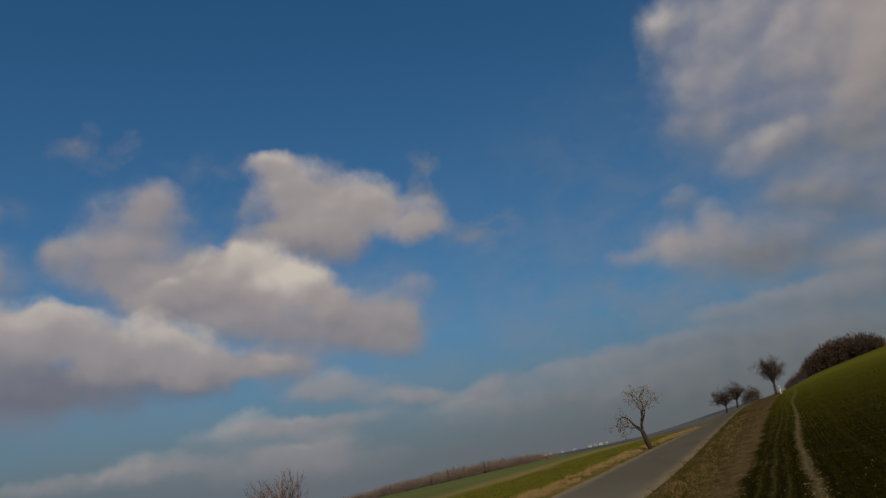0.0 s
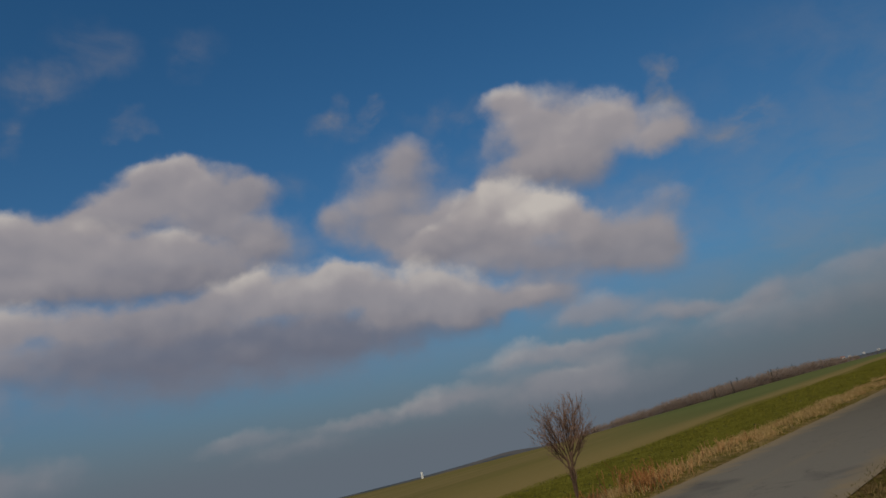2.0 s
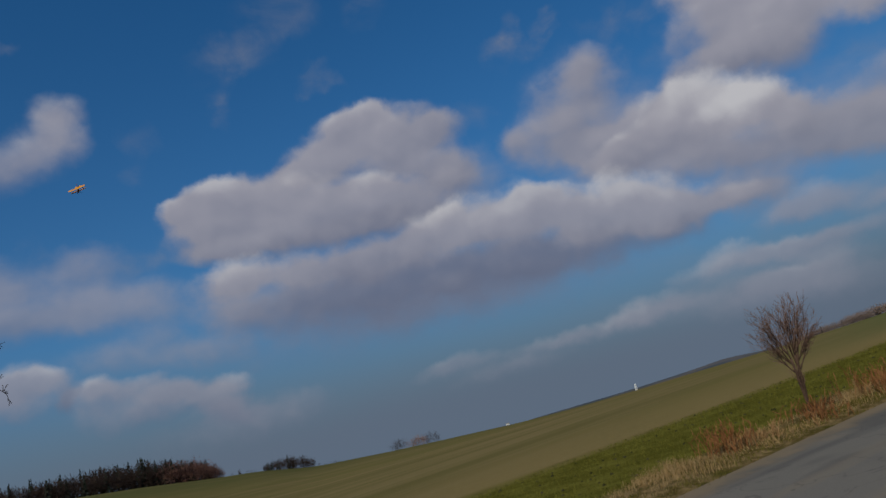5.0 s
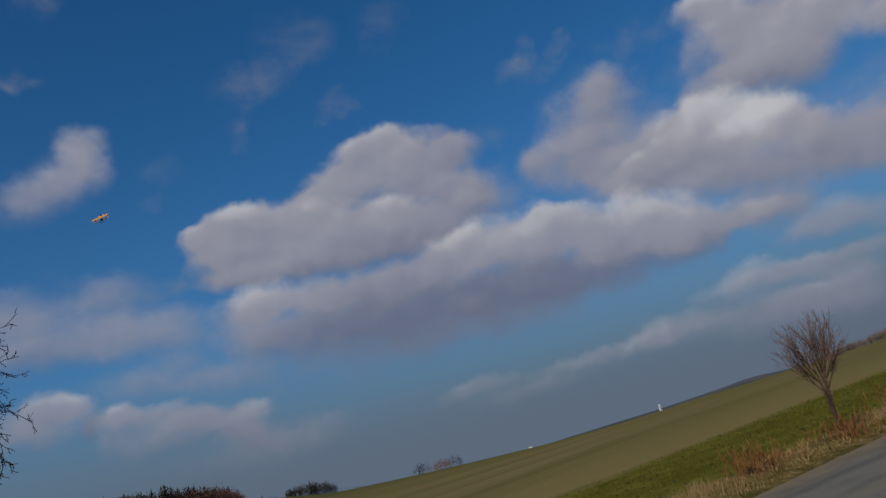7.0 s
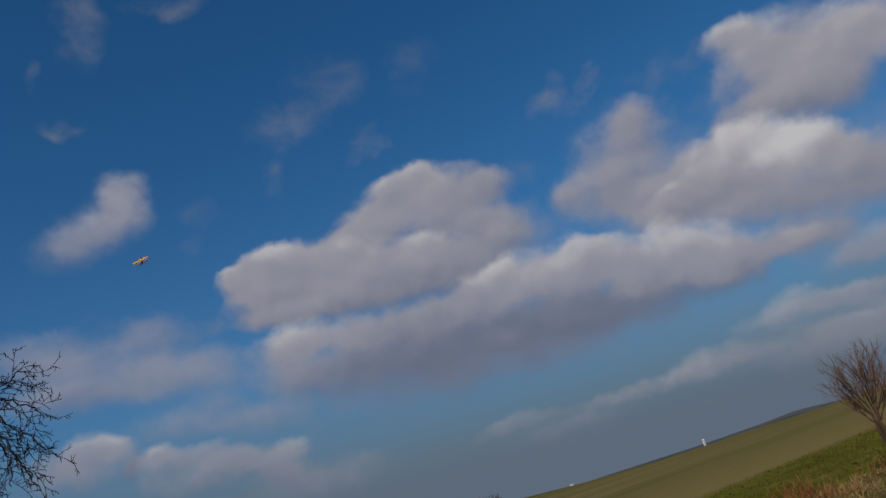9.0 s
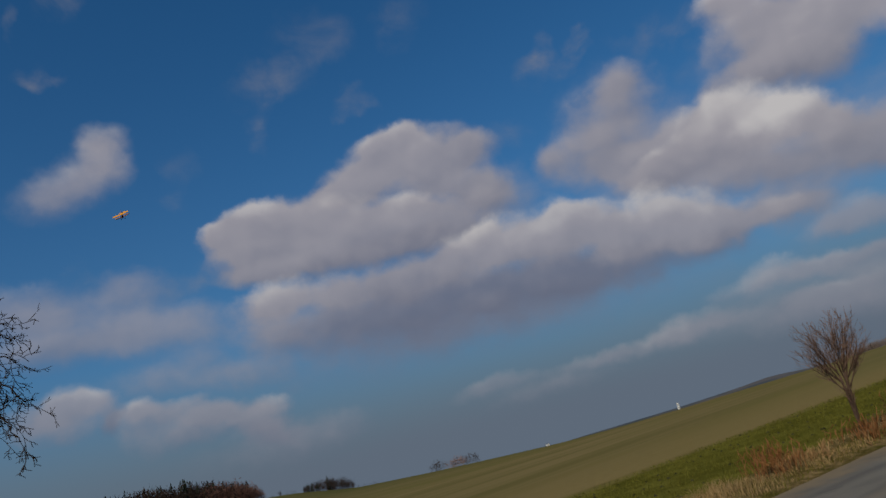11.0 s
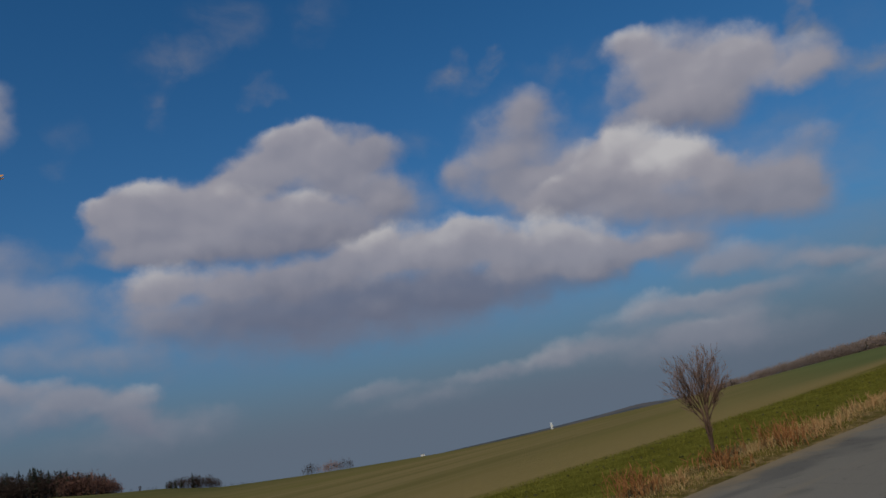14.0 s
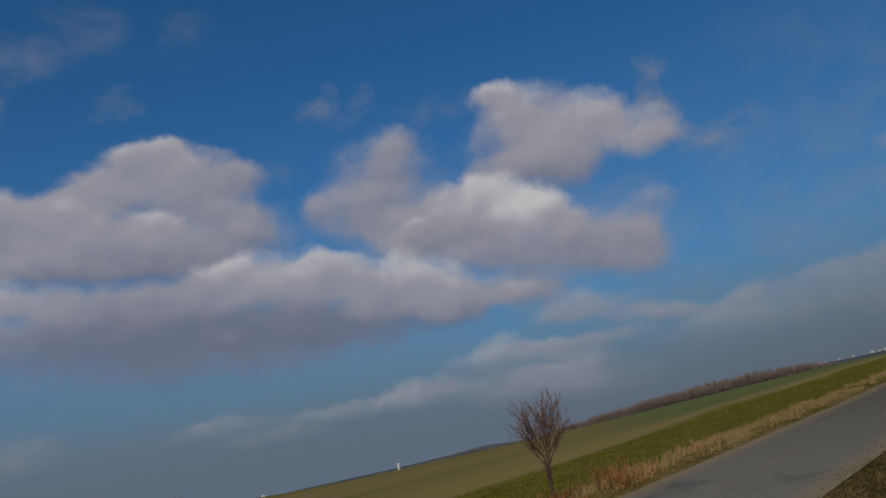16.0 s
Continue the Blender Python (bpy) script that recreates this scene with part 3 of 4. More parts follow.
# how high the crest stands against the eye, by azimuth, in degrees
CREST = ((-180, 0.0), (-60, 1.5), (-31, 1.0), (-25, 0.4), (-20, -0.25), (-17, -0.55), (-13, -1.25), (-7.2, -1.58),
         (-3.6, -1.72), (3, -1.92), (7, -1.88), (11.7, -1.72), (16, -1.5), (20.4, -1.32), (25, -1.05), (31, -0.55), (36, -0.2), (41, 0.15), (47, 0.5),
         (52, 0.75), (55, 1.15), (56.5, 1.75), (58.5, 2.1), (60.5, 2.5), (62, 3.1), (65, 3.75), (67, 4.15), (72, 5.0), (90, 6.0), (120, 3.0), (180, 0.0))
RIDGE = ((-180, 0.3), (-40, -0.2), (0, -2.1), (4, -1.84), (11, -1.58), (14, -1.4), (16.5, -1.22), (18.2, -1.02), (20, -1.1), (22, -1.2), (27, -0.95), (33, -0.2), (40, 0.45), (45, 0.6),
         (50, 0.85), (53, 1.3), (55.5, 1.75), (58, 2.1), (62, 2.4), (66, 4.0), (67.5, 4.6), (69, 4.2), (100, 2.0), (180, 0.3))


def curve(table, az):
    a = np.array(table)
    fine = np.arange(-180, 180.1, 0.5)
    smooth = np.convolve(np.pad(np.interp(fine, a[:, 0], a[:, 1]), 2, mode="edge"), np.array((1, 3, 4, 3, 1)) / 12, mode="valid")
    return np.tan(np.radians(np.interp(az, fine, smooth)))


def smooth01(x):
    x = np.clip(x, 0, 1)
    return x * x * (3 - 2 * x)


def crest_distance(az):
    return np.interp(az, (-180, 40, 52, 57, 59.5, 62, 180), (520, 520, 300, 215, 215, 340, 340))


def bend(u):
    """How far the lane swings to the right of its first course."""
    return -2.2e-4 * np.clip(np.asarray(u, float) - 40, 0, 220) ** 2


def height(u, v):
    """The ground's height at u along and v across the road."""
    u, v = np.asarray(u, float), np.asarray(v, float)
    side = v + bend(u)
    x, y = u * S_ - side * C_, u * C_ + side * S_
    r, az = np.maximum(np.hypot(x, y), 0.01), np.degrees(np.arctan2(x, y))
    near = np.where(u > 0, 0.032 * u, 0.012 * np.maximum(u, -60))
    near = near - 0.03 * np.clip(v - 7.4, 0, 200) - 0.03 * np.clip(v - 14, 0, 120) + 0.012 * np.clip(1.5 - v, 0, 60)
    near = near + 0.05 * smooth01((v - 6.5) / 0.6) * smooth01((8.4 - v) / 0.8) - 0.10 * smooth01((v - 1.2) / 0.5) * smooth01((2.6 - v) / 0.6)
    reach = crest_distance(az)
    w = smooth01((np.log(r) - math.log(22.0)) / (np.log(0.72 * reach) - math.log(22.0)))
    z = EYE + r * ((1 - w) * (near - EYE) / r + w * curve(CREST, az))
    # past the crest the land falls away, and far hills rise behind it
    fall = np.clip(r - reach, 0, 900)
    z = z - 0.035 * fall * smooth01(fall / 200)
    far = smooth01((r - 1400) / 900)
    return z * (1 - far) + far * (EYE + r * curve(RIDGE, az))


def to_world(u, v, lift=0.0):
    side = v + float(bend(u))
    return Vector((u * S_ - side * C_, u * C_ + side * S_, float(height(u, v)) + lift))


def by_sight(az, r):
    """u and v of the place r metres off at that azimuth."""
    x, y = r * math.sin(radians(az)), r * math.cos(radians(az))
    u = x * S_ + y * C_
    return u, -x * C_ + y * S_ - float(bend(u))


def mesh_of(name, verts, faces, mat, smooth=False):
    me = bpy.data.meshes.new(name)
    me.from_pydata([tuple(v) for v in verts], [], faces)
    me.materials.append(mat)
    if smooth:
        me.shade_smooth()
    me.update()
    return me


def part(name, me, parent=None, label=""):
    ob = new(name, me)
    ob.parent = parent
    return tagged(ob, label)


def spread(lo, hi, first, ratio, fixed):
    """Lines that stand closer near 0 and wider far off, through the fixed ones."""
    lines, x, step = [0.0], 0.0, first
    while x < hi:
        x += step
        step *= ratio
        lines.append(x)
    x, step = 0.0, first
    while x > lo:
        x -= step
        step *= ratio
        lines.append(x)
    lines = [q for q in lines if all(abs(q - k) > 0.25 for k in fixed)] + list(fixed)
    return np.array(sorted(lines))


U_LINES = spread(-4600, 4600, 0.6, 1.038, ())
V_LINES = spread(-4600, 4600, 0.35, 1.036, (1.2, 1.7, 2.2, 2.6, ROAD_V0, 4.7, ROAD_V1, 6.8, 7.2, 7.7, 8.2, 8.9, 9.6))


def sheet(name, us, vs, lift, mat):
    uu, vv = np.meshgrid(us, vs, indexing="ij")
    zz = height(uu, vv) + lift
    k = len(vs)
    verts = np.stack([uu, vv + bend(uu), zz], -1).reshape(-1, 3).tolist()
    faces = [(i * k + j, (i + 1) * k + j, (i + 1) * k + j + 1, i * k + j + 1) for i in range(len(us) - 1) for j in range(k - 1)]
    ob = new(name, mesh_of(name, verts, faces, mat, True))
    ob.matrix_world = LAND_POSE
    return ob


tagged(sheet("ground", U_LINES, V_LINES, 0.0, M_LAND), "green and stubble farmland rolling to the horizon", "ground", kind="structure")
road_u = U_LINES[(U_LINES > -120) & (U_LINES < 215)]
tagged(sheet("road", road_u, np.array([ROAD_V0, 4.7, ROAD_V1]), 0.02, M_ROAD), "narrow grey asphalt lane with worn patches", "road", kind="structure")


# ---- trees ----
def tube(verts, faces, pts, radii, sides):
    """A tapered limb along pts."""
    base = len(verts)
    for i, p in enumerate(pts):
        d = (pts[min(i + 1, len(pts) - 1)] - pts[max(i - 1, 0)]).normalized()
        a = d.orthogonal().normalized()
        b = d.cross(a)
        for k in range(sides):
            t = 2 * math.pi * k / sides
            verts.append(p + (a * math.cos(t) + b * math.sin(t)) * radii[i])
    for i in range(len(pts) - 1):
        for k in range(sides):
            k2 = (k + 1) % sides
            faces.append((base + i * sides + k, base + i * sides + k2, base + (i + 1) * sides + k2, base + (i + 1) * sides + k))
    faces.append(tuple(base + (len(pts) - 1) * sides + k for k in range(sides)))


class Tree:
    """A bare tree: limbs that fork and thin out, in levels."""

    def __init__(self, seed, levels):
        self.rng = random.Random(seed)
        self.levels = levels
        self.limbs = [[] for _ in levels]

    def rand_dir(self):
        g = self.rng.gauss
        return Vector((g(0, 1), g(0, 1), g(0, 1))).normalized()

    def grow(self, p, d, length, radius, level):
        spec, rng = self.levels[level], self.rng
        count = spec.get("segments", 5)
        pts, radii, ways = [p.copy()], [radius], [d.copy()]
        for i in range(count):
            d = (d + self.rand_dir() * spec.get("wander", 0.2) + Vector((0, 0, spec.get("rise", 0.0)))).normalized()
            p = p + d * (length / count)
            pts.append(p.copy())
            ways.append(d.copy())
            radii.append(radius * (1 - (1 - spec.get("taper", 0.3)) * (i + 1) / count))
        self.fork(pts, radii, ways, length, level)

    def bough(self, pts, radius, level=1, droop=0.03):
        """A limb along given places, smoothed and a little crooked, with its side shoots."""
        fine = []
        for i in range(len(pts) - 1):
            a, b, c, d = pts[max(i - 1, 0)], pts[i], pts[i + 1], pts[min(i + 2, len(pts) - 1)]
            for k in range(4):
                t = k / 4
                q = ((b * 2) + (c - a) * t + (a * 2 - b * 5 + c * 4 - d) * t * t + (b * 3 - a - c * 3 + d) * t ** 3) * 0.5
                fine.append(q + self.rand_dir() * droop * (k > 0))
        fine.append(pts[-1])
        count = len(fine) - 1
        radii = [radius * (1 - 0.75 * i / count) for i in range(count + 1)]
        ways = [(fine[min(i + 1, count)] - fine[max(i - 1, 0)]).normalized() for i in range(count + 1)]
        self.fork(fine, radii, ways, sum((fine[i + 1] - fine[i]).length for i in range(count)), level)

    def fork(self, pts, radii, ways, length, level):
        spec, rng, count = self.levels[level], self.rng, len(pts) - 1
        self.limbs[level].append((pts, radii))
        if level + 1 >= len(self.levels):
            return
        nxt = self.levels[level + 1]
        kids = spec.get("kids", 4)
        kids = kids + rng.choice((-1, 0, 0, 1)) if kids > 3 else kids
        for k in range(kids):
            f = spec.get("from", 0.3) + (1 - spec.get("from", 0.3)) * (k + rng.random()) / kids
            i = min(int(f * count), count - 1)
            t = f * count - i
            at = pts[i].lerp(pts[i + 1], t)
            side = self.rand_dir()
            side = (side - side.project(ways[i])).normalized()
            away = (ways[i] * nxt.get("along", 0.7) + side * nxt.get("aside", 0.7)).normalized()
            self.grow(at, away, length * nxt.get("size", 0.6) * rng.uniform(0.7, 1.25), radii[i] * nxt.get("thick", 0.55), level + 1)

    def mesh(self, name, levels, sides, mat, least=0.0):
        verts, faces = [], []
        for level in levels:
            for pts, radii in self.limbs[level]:
                tube(verts, faces, pts, [max(r, least) for r in radii], sides if level < 2 else 3)
        return mesh_of(name, verts, faces, mat, True)

    def build(self, name, where, label, mats, least=0.003, group=""):
        top = new(name)
        top.matrix_world = Matrix.Translation(where)
        tagged(top, label, "tree", group)
        part("trunk", self.mesh("trunk", [0], 8, mats[0]), top)
        for pts, radii in self.limbs[1]:
            verts, faces = [], []
            tube(verts, faces, pts, [max(q, least) for q in radii], 5)
            part("limb", mesh_of("limb", verts, faces, mats[0], True), top)
        part("crown", self.mesh("crown", range(2, len(self.levels)), 3, mats[1], least), top, "thin bare twigs")
        return top


def trees_by_road():
    # the young tree: stems that part low down, then a fan of fine upright boughs
    t = Tree(11, [dict(segments=6, wander=0.035, taper=0.7, kids=0),
                  dict(segments=7, wander=0.08, rise=0.055, taper=0.3, kids=12, **{"from": 0.25}),
                  dict(segments=5, wander=0.11, rise=0.06, taper=0.45, kids=4, size=0.38, thick=0.6, along=0.9, aside=0.5, **{"from": 0.2}),
                  dict(segments=3, wander=0.14, rise=0.05, taper=0.5, size=0.42, thick=0.7, along=0.9, aside=0.5)])
    across = Vector((math.cos(radians(23)), -math.sin(radians(23)), 0))
    deep = Vector((math.sin(radians(23)), math.cos(radians(23)), 0))
    t.grow(Vector((0, 0, -0.05)), Vector((0.0, 0.0, 1)), 0.34, 0.034, 0)
    low = t.limbs[0][0][0][-2]
    stems = []
    for side, back, long, thick in ((-0.04, 0.03, 0.66, 0.024), (0.09, -0.05, 0.70, 0.026), (0.03, 0.08, 0.62, 0.02)):
        t.grow(low, (across * side + deep * back + Vector((0, 0, 1))).normalized(), long, thick, 0)
        stems.append(t.limbs[0][-1][0])
    for k in range(24):
        side = -1.0 + 2.0 * ((k * 0.618) % 1.0)
        d = across * (0.9 * side + 0.06) + deep * t.rng.uniform(-0.5, 0.5) + Vector((0, 0, 1))
        long = 0.82 - 0.30 * side * side
        stem = stems[0] if side < -0.25 else stems[1] if side > 0.25 else stems[2]
        t.grow(stem[5 - int(1.5 * abs(side)) + k % 2], d.normalized(), long * t.rng.uniform(0.82, 1.0), 0.011 if k < 10 else 0.008, 1)
    # short shoots round the stems below the fan
    for k in range(12):
        a = 2.4 * k
        t.grow(stems[k % 3][2 + k % 2], Vector((0.5 * math.cos(a), 0.5 * math.sin(a), 1)).normalized(), t.rng.uniform(0.12, 0.28), 0.005, 2)
    t.build("young_tree", to_world(*by_sight(22.6, 12.0)), "young bare tree with a fan of steep reddish stems", (M_BARK_RED, M_TWIG), 0.0022, "trees along the lane")

    # the old fruit tree: one drooping limb, one upright
    t = Tree(23, [dict(segments=6, wander=0.06, taper=0.75, kids=0),
                  dict(segments=9, wander=0.2, taper=0.25, kids=11, **{"from": 0.3}),
                  dict(segments=5, wander=0.26, rise=0.01, taper=0.4, kids=5, size=0.24, thick=0.45, along=0.6, aside=0.8, **{"from": 0.2}),
                  dict(segments=4, wander=0.26, rise=-0.05, taper=0.45, kids=3, size=0.5, thick=0.6, along=0.6, aside=0.7),
                  dict(segments=3, wander=0.25, rise=-0.05, taper=0.5, size=0.5, thick=0.7)])
    east = Vector((math.cos(radians(50)), -math.sin(radians(50)), 0))
    away = Vector((math.sin(radians(50)), math.cos(radians(50)), 0))
    t.grow(Vector((0, 0, -0.1)), (-east * 0.34 + Vector((0, 0, 1))).normalized(), 1.25, 0.15, 0)
    tip = t.limbs[0][0][0][-1]
    for run, thick in ((((-0.45, 0.1, 0.45), (-0.85, 0.2, 0.95), (-1.25, 0.2, 0.9), (-1.5, 0.3, 0.4)), 0.075), (((0.15, -0.1, 0.7), (0.35, -0.15, 1.4), (0.3, 0.0, 2.0), (0.7, 0.1, 2.5)), 0.08),
                       (((-0.5, -0.3, 0.2), (-0.95, -0.5, 0.35), (-1.25, -0.6, -0.1)), 0.045), (((0.4, 0.4, 1.1), (0.75, 0.5, 1.75), (1.15, 0.5, 1.9)), 0.045), (((0.2, -0.4, 1.2), (-0.1, -0.6, 1.9), (-0.15, -0.6, 2.3)), 0.04)):
        t.bough([tip] + [tip + (east * a + away * b + Vector((0, 0, c))) * 0.9 for a, b, c in run], thick, 1, 0.05)
    t.build("fruit_tree", to_world(*by_sight(50.25, 45.0)), "old bare fruit tree leaning beside the lane", (M_BARK_DARK, M_TWIG_PALE), 0.0058, "trees along the lane")

    # the fruit tree close by, whose boughs arch and hang down: azimuth and elevation along each bough
    t = Tree(5, [dict(segments=6, wander=0.06, taper=0.75, kids=0),
                 dict(segments=9, wander=0.14, rise=0.0, taper=0.3, kids=9, **{"from": 0.4}),
                 dict(segments=6, wander=0.26, rise=-0.05, taper=0.4, kids=5, size=0.115, thick=0.5, along=0.7, aside=0.7, **{"from": 0.15}),
                 dict(segments=4, wander=0.34, rise=-0.05, taper=0.5, kids=2, size=0.4, thick=0.7, along=0.6, aside=0.8, **{"from": 0.2}),
                 dict(segments=3, wander=0.34, rise=0.02, taper=0.7, size=0.4, thick=0.85, along=0.5, aside=0.8)])
    foot = to_world(*by_sight(-47.6, 9.0))
    t.grow(Vector((0, 0, -0.1)), Vector((0.04, 0, 1)), 2.5, 0.15, 0)
    tip = t.limbs[0][0][0][-1]
    for k, run in enumerate((((-36.2, 13.0), (-35.6, 12.7), (-34.8, 12.0), (-34.1, 10.7), (-33.5, 9.6), (-32.8, 8.1)),
            ((-36.2, 14.1), (-35.3, 14.4), (-34.4, 14.4), (-33.5, 13.8), (-32.5, 13.4)),
            ((-36.4, 10.1), (-35.8, 9.4), (-35.3, 8.4), (-35.2, 7.1)),
            ((-36.1, 14.9), (-35.0, 15.1), (-34.5, 15.5), (-33.9, 15.5), (-33.6, 16.0), (-32.7, 15.9)),
            ((-36.3, 11.7), (-35.5, 12.2), (-34.7, 11.3), (-34.4, 10.2), (-34.4, 8.7)),
            ((-35.8, 13.8), (-34.6, 13.0), (-33.5, 12.0), (-32.2, 10.6)),
    )):
        deep = 9.0 + 0.25 * (k - 2)
        line = [Vector((math.sin(radians(a)) * deep, math.cos(radians(a)) * deep, EYE + deep * math.tan(radians(e)))) - foot for a, e in ((a - 1.45, e - 0.9) for a, e in run)]
        t.bough([tip, tip.lerp(line[0], 0.5) + Vector((0, 0, 0.22 + 0.05 * k))] + line, 0.022, 1, 0.025)
    for a, lift, long in ((130, 0.8, 1.6), (200, 0.9, 1.8), (235, 0.7, 1.7), (160, 1.6, 1.7)):
        t.grow(tip, Vector((math.cos(radians(a)), math.sin(radians(a)), lift)).normalized(), long, 0.06, 1)
    t.build("fruit_tree", foot, "bare fruit tree with dark twigs hanging over the lane", (M_BARK_DARK, M_TWIG_DARK), 0.0038, "trees along the lane")

    # the trees where the lane goes over the rise
    round_head = [dict(segments=5, wander=0.1, taper=0.7, kids=0),
                  dict(segments=7, wander=0.15, rise=0.03, taper=0.35, kids=8, **{"from": 0.25}),
                  dict(segments=6, wander=0.2, rise=0.03, taper=0.4, kids=6, size=0.5, thick=0.5, along=0.75, aside=0.75, **{"from": 0.2}),
                  dict(segments=4, wander=0.25, rise=0.02, taper=0.4, kids=5, size=0.5, thick=0.6, along=0.7, aside=0.8),
                  dict(segments=3, wander=0.25, taper=0.5, size=0.55, thick=0.7)]
    for seed, az, r, tall, label, flat in ((31, 59.45, 118, 1.15, "tall bare roadside tree with a rounded crown of steep limbs", 0.4),
                                           (32, 55.95, 135, 0.9, "low bare fruit tree at the bend of the lane", 0.75),
                                           (33, 56.75, 140, 0.95, "bare spreading fruit tree at the bend of the lane", 0.75)):
        t = Tree(seed, round_head)
        t.grow(Vector((0, 0, -0.1)), Vector((0.05, 0.02, 1)), 1.4 * tall, 0.2 * tall, 0)
        tip = t.limbs[0][0][0][-1]
        for k in range(9):
            a = 2.4 * k
            t.grow(tip, Vector((flat * math.cos(a), flat * math.sin(a), 0.6 + 0.1 * k)).normalized(), 2.25 * tall * t.rng.uniform(0.85, 1.15), 0.10 * tall, 1)
        t.build("roadside_tree", to_world(*by_sight(az, r)), label, (M_BARK_DARK, M_TWIG_BROWN), 0.010, "trees along the lane")


trees_by_road()

# ---- grass, crops and stalks ----
def blades(name, rng, us, vs, tall, wide, lean, mat, label, category="grass"):
    """Bent blades at u, v: two triangles and a tip each."""
    k = len(us)
    sides = vs + bend(us)
    base = np.stack([us * S_ - sides * C_, us * C_ + sides * S_, height(us, vs) - 0.02], -1)
    t = rng.uniform(0, 2 * np.pi, k)
    way = np.stack([np.cos(t), np.sin(t), np.zeros(k)], -1)
    over = rng.normal(0, lean, (k, 2))
    tip = base + np.stack([over[:, 0] * tall, over[:, 1] * tall, tall], -1)
    mid = base * 0.45 + tip * 0.55 + np.stack([-over[:, 0] * tall, -over[:, 1] * tall, 0.12 * tall], -1) * 0.35
    w = (wide * np.ones(k))[:, None] * way
    verts = np.stack([base - w, base + w, mid - 0.7 * w, mid + 0.7 * w, tip], 1).reshape(-1, 3)
    at = 5 * np.arange(k)[:, None]
    faces = [tuple(q) for q in (at + np.array((0, 1, 3, 2))).tolist()] + [tuple(q) for q in (at + np.array((2, 3, 4))).tolist()]
    ob = new(name, mesh_of(name, verts.tolist(), faces, mat))
    return tagged(ob, label, category, kind="stuff")


rng = np.random.default_rng(4)


def clumped(count, u0, u1, v0, v1, clumps, width):
    """Places that gather in clumps, denser near the viewer."""
    cu = u0 + (u1 - u0) * rng.uniform(0, 1, clumps) ** 1.6
    cv = rng.uniform(v0, v1, clumps)
    pick = rng.integers(0, clumps, count)
    s = width * (0.4 + rng.uniform(0, 1, clumps))[pick]
    return cu[pick] + rng.normal(0, 1, count) * s, np.clip(cv[pick] + rng.normal(0, 0.5, count) * s, v0 - 0.15, v1 + 0.3)


u, v = clumped(20000, 1.0, 75, 6.95, 7.7, 380, 0.3)
blades("dry_grass", rng, u, v, rng.uniform(0.03, 0.09, len(u)) * (0.2 + 0.8 * np.sin(u * 0.9 + np.sin(u * 2.1)) ** 2), 0.0028 + 0.00022 * np.abs(u), 0.45, M_STRAW, "pale dry grass on the verge of the lane")
u, v = clumped(34000, 1.0, 80, 6.75, 7.75, 620, 0.22)
blades("tall_grass", rng, u, v, rng.uniform(0.05, 0.22, len(u)) * (0.35 + 0.65 * np.sin(u * 0.7 + np.sin(u * 1.7)) ** 2), 0.0022 + 0.00018 * np.abs(u), 0.35, M_HAY, "tall pale dry grass along the edge of the lane")
u, v = clumped(14000, 0.0, 60, 6.42, 7.3, 320, 0.25)
blades("verge_grass", rng, u, v, rng.uniform(0.03, 0.09, len(u)), 0.005 + 0.0002 * np.abs(u), 0.4, M_GRASS, "short green grass at the edge of the lane")
u, v = clumped(20000, 4.0, 75, 1.9, 3.05, 500, 0.3)
v = v - 0.012 * u
blades("dry_grass", rng, u, v, rng.uniform(0.02, 0.09, len(u)), 0.004 + 0.0002 * np.abs(u), 0.7, material("matted_grass", per_piece((0.035, 0.024, 0.009), (0.145, 0.10, 0.044))), "matted dry grass between lane and field")
u, v = clumped(12000, 3.0, 70, 1.95, 3.0, 300, 0.16)
v = v - 0.008 * u
blades("dry_grass", rng, u, v, rng.uniform(0.03, 0.12, len(u)), 0.003 + 0.0002 * np.abs(u), 0.6, material("faded_grass", per_piece((0.06, 0.042, 0.017), (0.26, 0.185, 0.088))), "faded tufts between lane and field")
u, v = clumped(18000, 4.0, 75, 1.9, 3.05, 400, 0.3)
blades("verge_grass", rng, u, v, rng.uniform(0.03, 0.11, len(u)), 0.005 + 0.0002 * np.abs(u), 0.5, M_GRASS_DULL, "short green grass between lane and field")
# the young crop: beyond the road, and in drill rows on the viewer's side
u = 45 * rng.uniform(0, 1, 34000) ** 1.3 - 3
v = 7.8 + 5.2 * rng.uniform(0, 1, 34000)
blades("young_crop", rng, u, v, rng.uniform(0.03, 0.08, len(u)), 0.006 + 0.0003 * np.abs(u), 0.5, M_CROP, "young green crop beyond the verge", "crop")
def drilled(count, u0, u1, power):
    """Places in the drill rows, clear of the wheel tracks."""
    u = u0 + (u1 - u0) * rng.uniform(0, 1, count) ** power
    v = np.round(rng.uniform(-9 - 0.12 * u, 1.3, count) / 0.15) * 0.15 + rng.normal(0, 0.02, count) - 0.026 * u
    lane = v + 0.030 * u + 0.10 * np.sin(0.16 * u)
    keep = (np.abs(lane) > 0.22) & (np.abs(lane - 0.85) > 0.08)
    return u[keep], v[keep]


